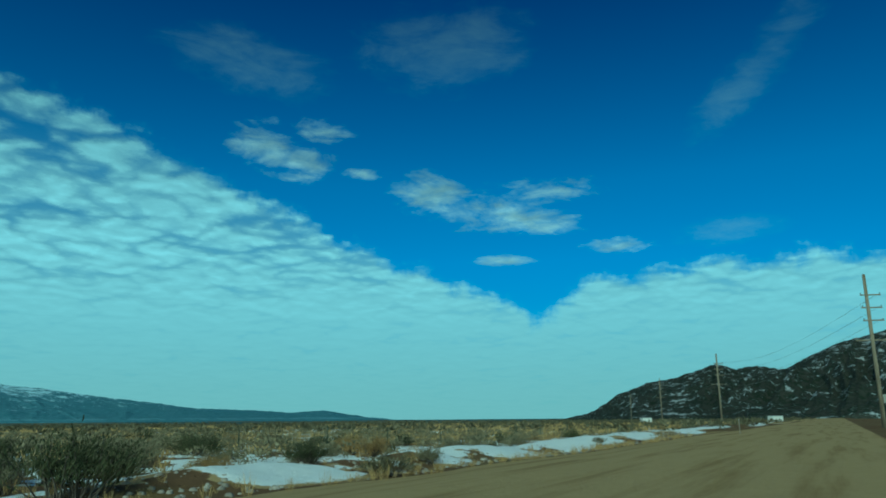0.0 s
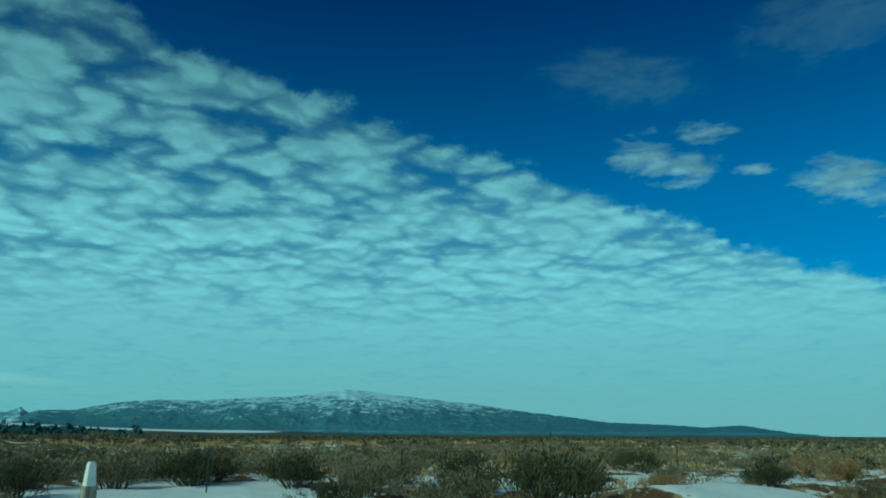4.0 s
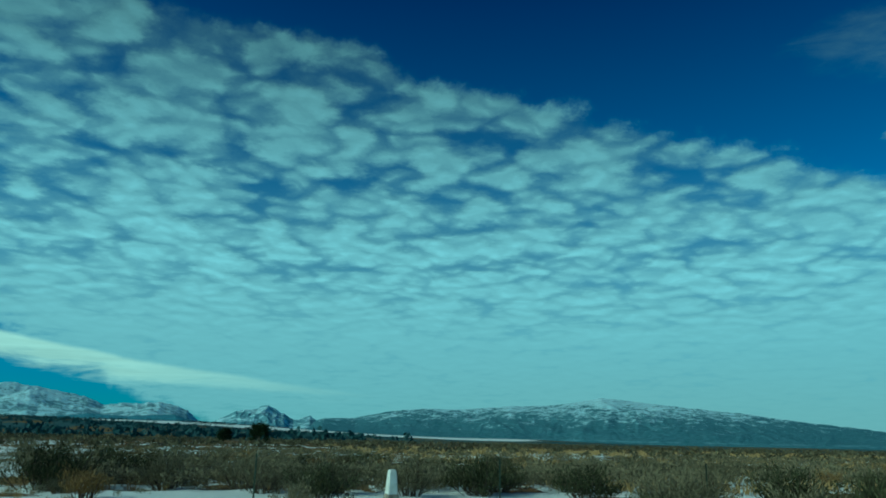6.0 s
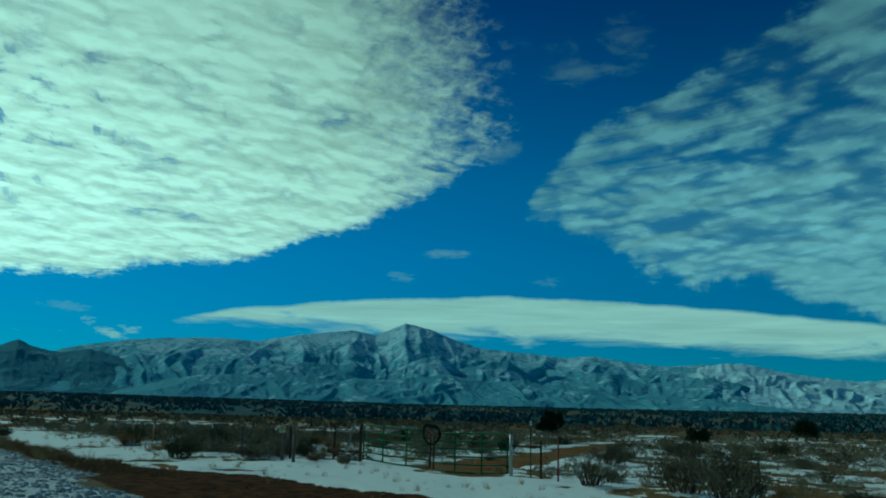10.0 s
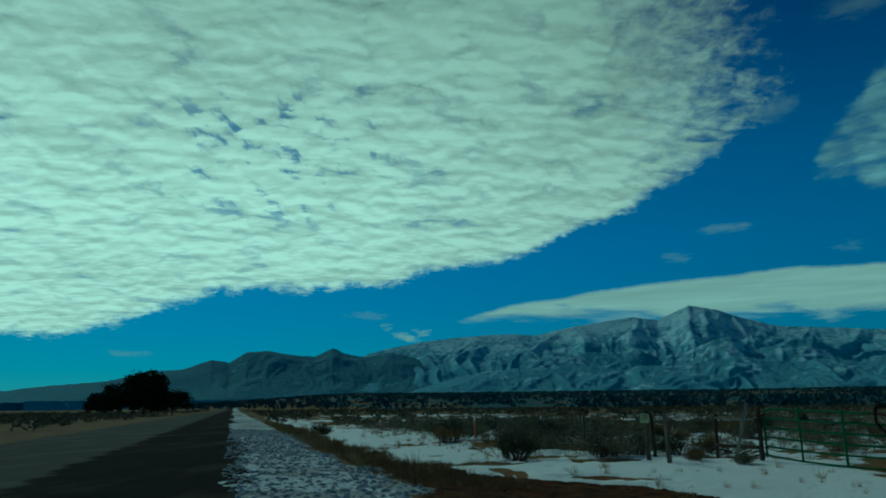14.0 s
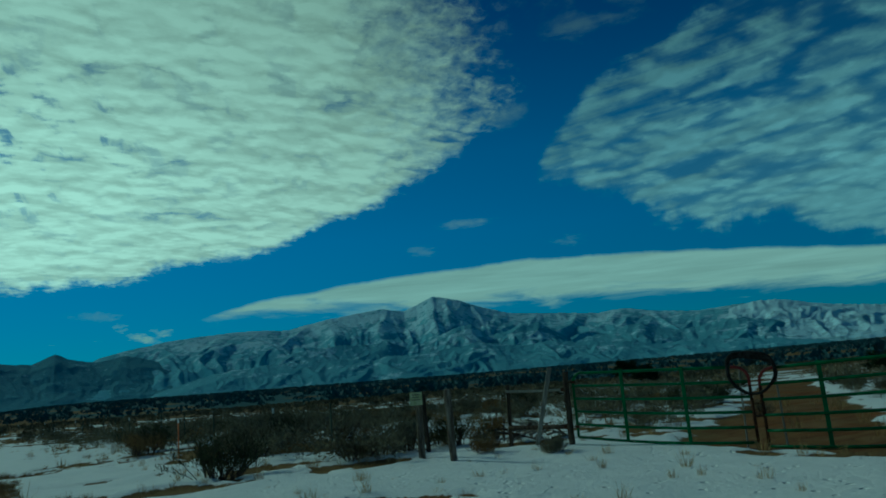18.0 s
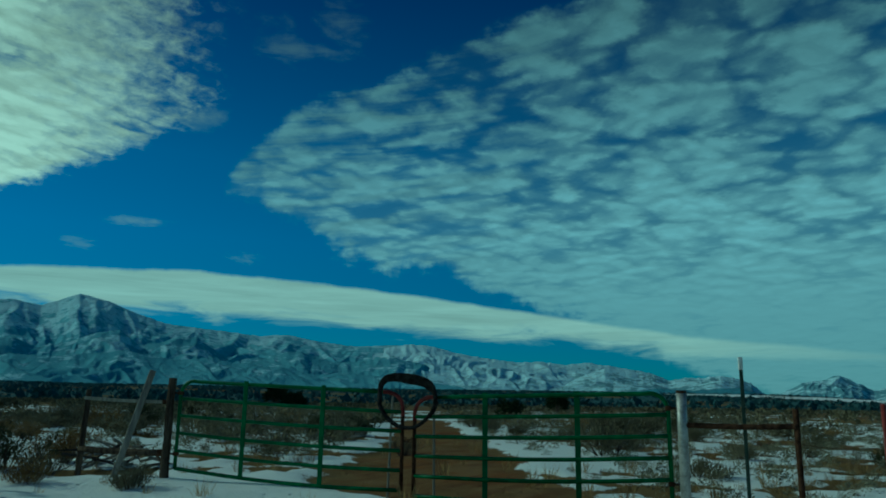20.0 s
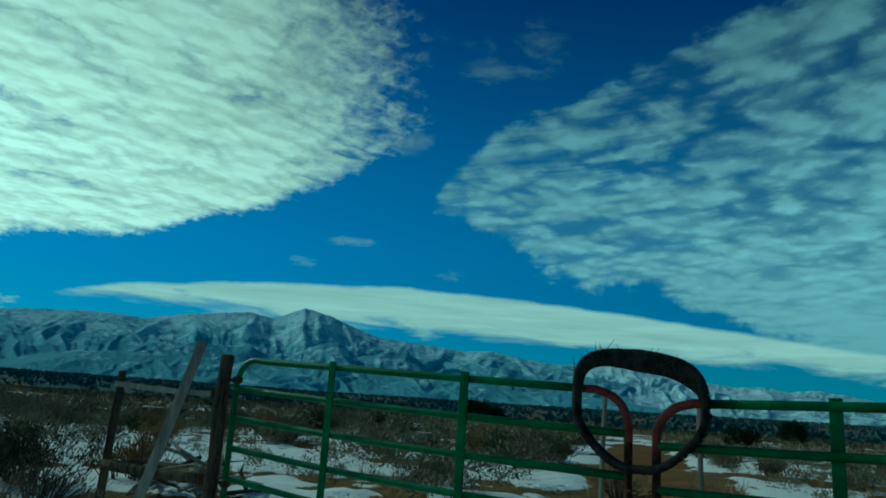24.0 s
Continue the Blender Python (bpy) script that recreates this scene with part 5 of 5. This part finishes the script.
def clump_pattern(seed, count, leaf, leaf_w):
    """A rounded bush one metre high: several overlapping heads of short leaves."""
    rnd, s = random.Random(seed), Shape()
    heads = []
    for i in range(9):
        a, r = rnd.uniform(0, 6.283), 0.5 * math.sqrt(rnd.random())
        heads.append((Vector((r * math.cos(a), r * math.sin(a), (0.78 - 0.7 * r) * rnd.uniform(0.6, 1.0))), rnd.uniform(0.2, 0.3)))
    for i in range(count):
        c, size = heads[i % 9]
        o = Vector((rnd.gauss(0, 1), rnd.gauss(0, 1), rnd.gauss(0.25, 0.9))).normalized()
        p = c + o * size * rnd.uniform(0.6, 1.0)
        p.z = max(p.z, 0.05 + 0.1 * rnd.random())
        d = (o + Vector((rnd.gauss(0, 0.5), rnd.gauss(0, 0.5), 0.6 + rnd.gauss(0, 0.4)))).normalized()
        n = d.cross(Vector((rnd.gauss(0, 1), rnd.gauss(0, 1), rnd.gauss(0, 1)))).normalized()
        s.blade(p, d, n, leaf * rnd.uniform(0.6, 1.5), leaf_w * rnd.uniform(0.7, 1.3))
    return np.array([tuple(p) for p in s.v]), np.array(s.f)


def lump_pattern(seed, up=0.7):
    """A rough stone or clod of ten faces."""
    rnd = random.Random(seed)
    rings = []
    for z, r in ((-0.3, 0.35), (0.0, 0.52), (0.35, 0.42), (0.55, 0.2)):
        rings += [(r * math.cos(t) * rnd.uniform(0.75, 1.25), r * math.sin(t) * rnd.uniform(0.75, 1.25), z * up + rnd.uniform(-0.06, 0.06)) for t in (0.3, 1.5, 2.6, 3.6, 4.6, 5.6)]
    f = [(r * 6 + k, r * 6 + (k + 1) % 6, r * 6 + 6 + (k + 1) % 6, r * 6 + 6 + k) for r in range(3) for k in range(6)]
    f += [(18, 19, 20, 21), (18, 21, 22, 23)]
    return np.array(rings), np.array(f)


def spots_in(count, seed, area, sizes, kinds, allowed, lift=0.0):
    """Places for many(): area draws (u, v), allowed keeps those that fit."""
    rng = np.random.RandomState(seed)
    u, v = area(rng, count)
    keep = allowed(u, v, rng)
    u, v = u[keep], v[keep]
    n = len(u)
    size = sizes[0] + (sizes[1] - sizes[0]) * rng.rand(n) ** 1.6
    return np.stack([EU.x * u + EV.x * v, EU.y * u + EV.y * v, lie(u, v) + lift, size, rng.rand(n) * 6.283, rng.randint(0, kinds, n)], 1)


def scatter_cover():
    scatter_bushes()
    clear = np.vectorize(keep_clear)

    def box(u0, u1, v0, v1, k=1.0):
        return lambda rng, n: (rng.uniform(u0, u1, n), v0 + (v1 - v0) * rng.rand(n) ** k)

    def ring(r0, r1, a0, a1):
        def draw(rng, n):
            r, a = r0 + (r1 - r0) * rng.rand(n) ** 0.75, np.radians(rng.uniform(a0, a1, n))
            x, y = -np.sin(a) * r - 14, np.cos(a) * r + 5
            return x * EU.x + y * EU.y, x * EV.x + y * EV.y
        return draw

    sage_near = [clump_pattern(300 + i, 56, 0.17, 0.05) for i in range(5)]
    sage_far = [clump_pattern(330 + i, 26, 0.36, 0.13) for i in range(5)]
    open_field = lambda thin: (lambda u, v, rng: ~clear(u, v) & (np.hypot((u - 26) * 0.8, v - 26) > 19) & (wander(u * 0.09, v * 0.09, 83) + 0.35 * rng.rand(len(u)) > thin))
    many("sagebrush_field", "wide field of grey-green sagebrush between snow patches", "sagebrush", sage_near, spots_in(5200, 5, box(-75, 95, 16, 85, 0.9), (0.3, 1.05), 5, open_field(0.45)), MAT["leaf"])
    many("sagebrush_field", "dry brown brush scattered over the plain", "sagebrush", sage_near, spots_in(1100, 6, box(-75, 100, 13, 90, 0.9), (0.3, 0.85), 5, open_field(0.62)), MAT["dry"])
    many("sagebrush_field", "low grey sagebrush seedlings behind the gate", "sagebrush", sage_near, spots_in(1300, 15, box(-5, 60, 34, 80, 0.9), (0.18, 0.45), 5, lambda u, v, rng: ~clear(u, v) & (np.hypot(u - 27, v - 18) > 11)), MAT["leaf"])
    many("sagebrush_plain", "distant sagebrush covering the plain", "sagebrush", sage_far, spots_in(8500, 7, ring(75, 420, -72, 112), (0.6, 1.35), 5, open_field(0.42)), MAT["leaf"])
    far_side = lambda u, v, rng: (v < -8) & (wander(u * 0.05, v * 0.05, 87) > 0.35)
    many("sagebrush_plain", "dark brush beyond the road", "sagebrush", sage_far, spots_in(1500, 8, box(30, 330, -90, -8), (0.6, 1.4), 5, far_side), MAT["leaf"])
    sage_fine = [clump_pattern(340 + i, 190, 0.11, 0.024) for i in range(4)]
    hedge = lambda u, v, rng: ~clear(u, v) & (wander(u * 0.2, v * 0.2, 85) + 0.3 * rng.rand(len(u)) > 0.5)
    many("sagebrush_field", "close belt of olive-grey sagebrush behind the snowy verge", "sagebrush", sage_fine, spots_in(620, 16, box(-34, 8, 27.5, 42, 1.1), (0.6, 1.15), 4, hedge), MAT["leaf"])
    many("sagebrush_field", "dark dense brush between the road and the fence", "sagebrush", sage_fine, spots_in(560, 17, box(31, 82, 17.2, 34, 1.1), (0.45, 1.1), 4, hedge), MAT["leaf"])
    many("sagebrush_field", "small grey sage clumps among snow beside the track", "sagebrush", sage_fine, spots_in(2300, 18, box(0, 60, 23.6, 62, 1.0), (0.16, 0.52), 4, lambda u, v, rng: ~clear(u, v)), MAT["pale_leaf"])
    # dry grass on the verge and among the brush
    tuft = [blades_pattern(360 + i, 34, 0.5, 0.22, 0.85, 0.011, 1.7, True) for i in range(4)]
    verge = lambda u, v, rng: (covers(u, v)[0] < 0.5) & ((v > 9.8) & ((u < -8) | (u > 30) | (v > 16))) & (rng.rand(len(u)) > 0.3)
    many("dry_grass", "tufts of straw-coloured dry grass", "grass", tuft, spots_in(4200, 9, box(-60, 95, 9.8, 34, 1.6), (0.15, 0.5), 4, verge), MAT["straw"])
    many("dry_grass", "short weeds and dead grass between gravel and snow", "grass", tuft, spots_in(5200, 19, box(26, 85, 9.9, 12.8, 1.0), (0.05, 0.24), 4, lambda u, v, rng: covers(u, v)[0] < 0.6), MAT["dry"])
    many("dry_grass", "thin dry stalks poking through the snow", "grass", tuft, spots_in(420, 20, box(9, 60, 14.5, 21.5, 1.0), (0.1, 0.34), 4, lambda u, v, rng: rng.rand(len(u)) > 0.3), MAT["straw"])
    bare = lambda u, v, rng: (covers(u, v)[0] < 0.5) & ~clear(u, v)
    many("dry_grass", "low brown grass and litter on the bare spots by the gate", "grass", tuft, spots_in(6500, 23, box(-4, 58, 15, 46, 1.0), (0.1, 0.36), 4, bare), MAT["dry"])
    meadow = lambda u, v, rng: (wander(u * 0.03, v * 0.05, 53) > 0.3)
    many("dry_grass", "yellow winter grass on the open plain", "grass", [blades_pattern(380 + i, 18, 0.5, 0.9, 0.6, 0.05, 1.3, True) for i in range(4)], spots_in(9000, 10, box(-240, -8, 22, 170, 1.2), (0.4, 0.95), 4, meadow), MAT["straw"])
    # stones on the shoulder and along the graded bank
    lumps = [lump_pattern(400 + i) for i in range(6)]
    shoulder = lambda u, v, rng: covers(u, v)[2] > 0.5
    many("gravel", "grey gravel and lumps of ice on the road shoulder", "gravel", lumps, spots_in(9000, 11, box(14, 62, 6.7, 10.8), (0.03, 0.15), 6, shoulder, 0.01), MAT["grit"])
    many("rubble", "pale stones and frozen clods thrown up along the road", "stones", lumps, spots_in(2200, 12, box(-70, -9, 10.9, 15.2), (0.04, 0.2), 6, lambda u, v, rng: rng.rand(len(u)) > 0.2), MAT["stone"])
    clods = lambda u, v, rng: (rng.rand(len(u)) > 0.4)
    many("clods", "brown clods of frozen earth on the turning place", "earth", lumps, spots_in(700, 13, box(10, 34, 10.5, 16), (0.015, 0.06), 6, clods), MAT["rust"])
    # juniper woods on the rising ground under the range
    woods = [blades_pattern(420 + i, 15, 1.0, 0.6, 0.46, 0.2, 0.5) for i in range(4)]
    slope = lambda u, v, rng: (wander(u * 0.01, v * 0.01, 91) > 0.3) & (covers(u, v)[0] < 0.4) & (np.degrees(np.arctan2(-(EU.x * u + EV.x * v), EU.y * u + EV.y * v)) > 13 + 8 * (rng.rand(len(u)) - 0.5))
    many("juniper_woods", "dark juniper woods on the slope below the mountains", "woods", woods, spots_in(12000, 14, ring(260, 3000, 2, 112), (2.6, 5.6), 4, slope, -0.3), MAT["hazed_juniper"])


def juniper(x, y, tall, wide, seed, limbs=46):
    """A bushy juniper: short trunk, limbs and a ragged crown of needle clumps."""
    rnd = random.Random(seed)
    tree = thing("juniper", ground_at(x, y, -0.05), "dark bushy juniper tree standing on the plain", "tree", rnd.uniform(0, 360), "junipers on the plain")
    trunk, crown = Shape(), Shape()
    trunk.tube([(0, 0, -0.2), (0.04, 0.02, tall * 0.3), (0, 0.05, tall * 0.75)], [0.11 * tall / 3, 0.08 * tall / 3, 0.02], 8)
    for i in range(limbs):
        a, z = rnd.uniform(0, 2 * math.pi), tall * rnd.uniform(0.12, 0.72)
        r = wide * (1.0 - 0.55 * (z / tall)) * rnd.uniform(0.5, 1.0)
        end = Vector((math.cos(a) * r, math.sin(a) * r, z + rnd.uniform(0.1, 0.32) * tall))
        trunk.tube([(0, 0, z * 0.7), end * 0.5 + Vector((0, 0, z * 0.45)), end], [0.03, 0.02, 0.006], 4, False)
        for k in range(34):
            c = end + Vector((rnd.gauss(0, 1), rnd.gauss(0, 1), rnd.gauss(0, 0.9))) * tall * 0.085
            c.z = max(c.z, 0.05)
            for q in range(3):
                d = Vector((rnd.gauss(0, 1), rnd.gauss(0, 1), rnd.uniform(-0.2, 1.4))).normalized()
                n = d.cross(Vector((rnd.gauss(0, 1), rnd.gauss(0, 1), rnd.gauss(0, 1)))).normalized()
                crown.blade(c, d, n, tall * rnd.uniform(0.06, 0.12), tall * 0.021)
    part("trunk", trunk, MAT["bark"], tree)
    part("crown", crown, MAT["juniper"], tree)
    return tree


def build_trees():
    for i, (x, y, tall, wide) in enumerate([(-88, 86, 2.9, 1.8), (-62, 48, 1.5, 1.3), (-150, 79, 3.9, 2.4), (-65, 178, 4.3, 2.6), (-73, 176, 3.2, 1.9), (-96, 50, 2.3, 1.4)]):
        juniper(x, y, tall, wide, 500 + i)
    # a dark grove beside the road
    for i, (x, y, tall, wide) in enumerate([(-195, -80, 10.2, 6.2), (-203, -90, 7.5, 6.0), (-212, -80, 6.0, 6.0), (-190, -88, 5.5, 5.0), (-222, -88, 4.5, 6.0)]):
        tree = juniper(x, y, tall, wide, 520 + i, 64)
        tagged(tree, "dark round-topped tree in a grove beside the road", "tree", "trees of the roadside grove")


scatter_cover()
build_trees()


# ---- far things down the road ----
def power_pole(x, y, tall, turn, label):
    pole = thing("utility_pole", ground_at(x, y), label, "utility pole", turn, "utility poles along the road")
    part("pole", Shape().tube([(0, 0, -0.5), (0, 0, tall * 0.5), (0, 0, tall)], [0.24, 0.21, 0.17], 10), MAT["pole"], pole, smooth=True)
    for k, w in ((0.955, 0.0), (0.86, 2.2), (0.775, 2.2), (0.69, 2.2), (0.56, 3.6)):
        z = tall * k
        if not w:
            continue
        arm = part("crossarm", Shape().block(Matrix.Translation((0.35 if w < 3 else 0, -0.14, z)), w, 0.11, 0.14, 0.01), MAT["pole"], pole)
        for s in (-0.45, 0.45):
            cap = Shape().tube([(s * w + (0.35 if w < 3 else 0), -0.14, z + 0.07), (s * w + (0.35 if w < 3 else 0), -0.14, z + 0.2), (s * w + (0.35 if w < 3 else 0), -0.14, z + 0.27)], [0.03, 0.07, 0.04], 8)
            part("insulator", cap, MAT["glass"], arm, "glass insulator")
    return pole


def build_poles():
    tops = []
    for b, d in ((-74.13, 95), (-64.1, 195), (-60.0, 310), (-57.83, 490), (-56.35, 740), (-55.5, 1150)):
        a = radians(b)
        x, y = -math.sin(a) * d, math.cos(a) * d
        power_pole(x, y, 17.0, -52, "tall brown wooden utility pole with several crossarms")
        tops.append(ground_at(x, y))
    first = tops[0]
    box = thing("transformer", first + Vector((0.32, -0.25, 2.6)), "grey steel box strapped to a utility pole", "transformer")
    part("case", Shape().block(Matrix.Translation((0.25, 0, 0.5)), 0.7, 0.5, 0.95, 0.04), MAT["pipe"], box)
    part("bracket", Shape().block(Matrix.Translation((-0.2, 0.1, 0.5)), 0.3, 0.08, 0.5, 0.01), MAT["steel"], box)
    line = thing("power_line", first, "sagging power lines between the utility poles", "wire")
    for z, off in ((14.75, 1.2), (13.3, 1.2), (11.85, 1.2), (9.6, -1.6)):
        path = []
        for a, b in zip(tops[:-1], tops[1:]):
            side = Vector(((b - a).y, -(b - a).x, 0)).normalized() * off
            path += [a.lerp(b, k) - first + side + Vector((0, 0, z - 2.2 * math.sin(math.pi * k))) for k in np.linspace(0, 1, 13)[:-1]]
        part("cable", Shape().tube(path, 0.016, 3, False), MAT["steel"], line)


build_poles()


def shed(x, y, turn, long, wide, tall, label, name="trailer"):
    house = thing(name, ground_at(x, y), label, name, turn)
    part("wall", Shape().block(Matrix.Translation((0, 0, tall / 2 + 0.15)), long, wide, tall, 0.06), MAT["white"], house)
    part("roof", Shape().block(Matrix.Translation((0, 0, tall + 0.22)), long + 0.3, wide + 0.3, 0.16, 0.05), MAT["roof"], house, "grey roof")
    for s in np.linspace(-0.34, 0.34, 3):
        w = part("window", Shape().block(Matrix.Translation((s * long, -wide / 2 - 0.01, tall * 0.6)), 1.0, 0.06, 0.8, 0.01), MAT["dark"], house, "dark window")
        part("sill", Shape().block(Matrix.Translation((s * long, -wide / 2 - 0.05, tall * 0.6 - 0.45)), 1.2, 0.1, 0.07, 0.01), MAT["white"], w)
    return house


def build_far():
    shed(250, 103, 160, 4.6, 2.2, 1.7, "long white house trailer at the foot of the dark hill")
    shed(205, 124, 150, 3.0, 2.0, 1.5, "small white shed among brush down the road", "shed")
    post = thing("marker_post", ground_at(57.2, 26.4), "short pale reflector post at the edge of the road", "marker post", 200)
    part("blade", Shape().block(Matrix.Translation((0, 0, 0.5)), 0.14, 0.05, 1.3, 0.02), MAT["board"], post)
    part("reflector", Shape().block(Matrix.Translation((0, -0.03, 1.02)), 0.12, 0.02, 0.16, 0.01), MAT["white"], post, "white reflector")


build_far()


def brush_pile():
    """Heap of dead branches and boards by the fence."""
    rnd = random.Random(21)
    pile = thing("brush_pile", ground_at(-38.3, 11.2), "heap of dead grey branches and broken boards in the snow", "brush pile")
    for i in range(34):
        a, r = rnd.uniform(0, 6.28), rnd.uniform(0, 0.9)
        p = Vector((r * math.cos(a), r * math.sin(a), rnd.uniform(0.02, 0.4)))
        d = Vector((rnd.gauss(0, 1), rnd.gauss(0, 1), rnd.gauss(0.1, 0.25))).normalized() * rnd.uniform(0.4, 1.1)
        part("branch", Shape().tube([p - d * 0.5, p + Vector((rnd.gauss(0, 0.05), rnd.gauss(0, 0.05), 0.04)), p + d * 0.5], [0.03, 0.024, 0.008], 5), MAT["board" if i % 3 else "twig"], pile)
    return pile


brush_pile()
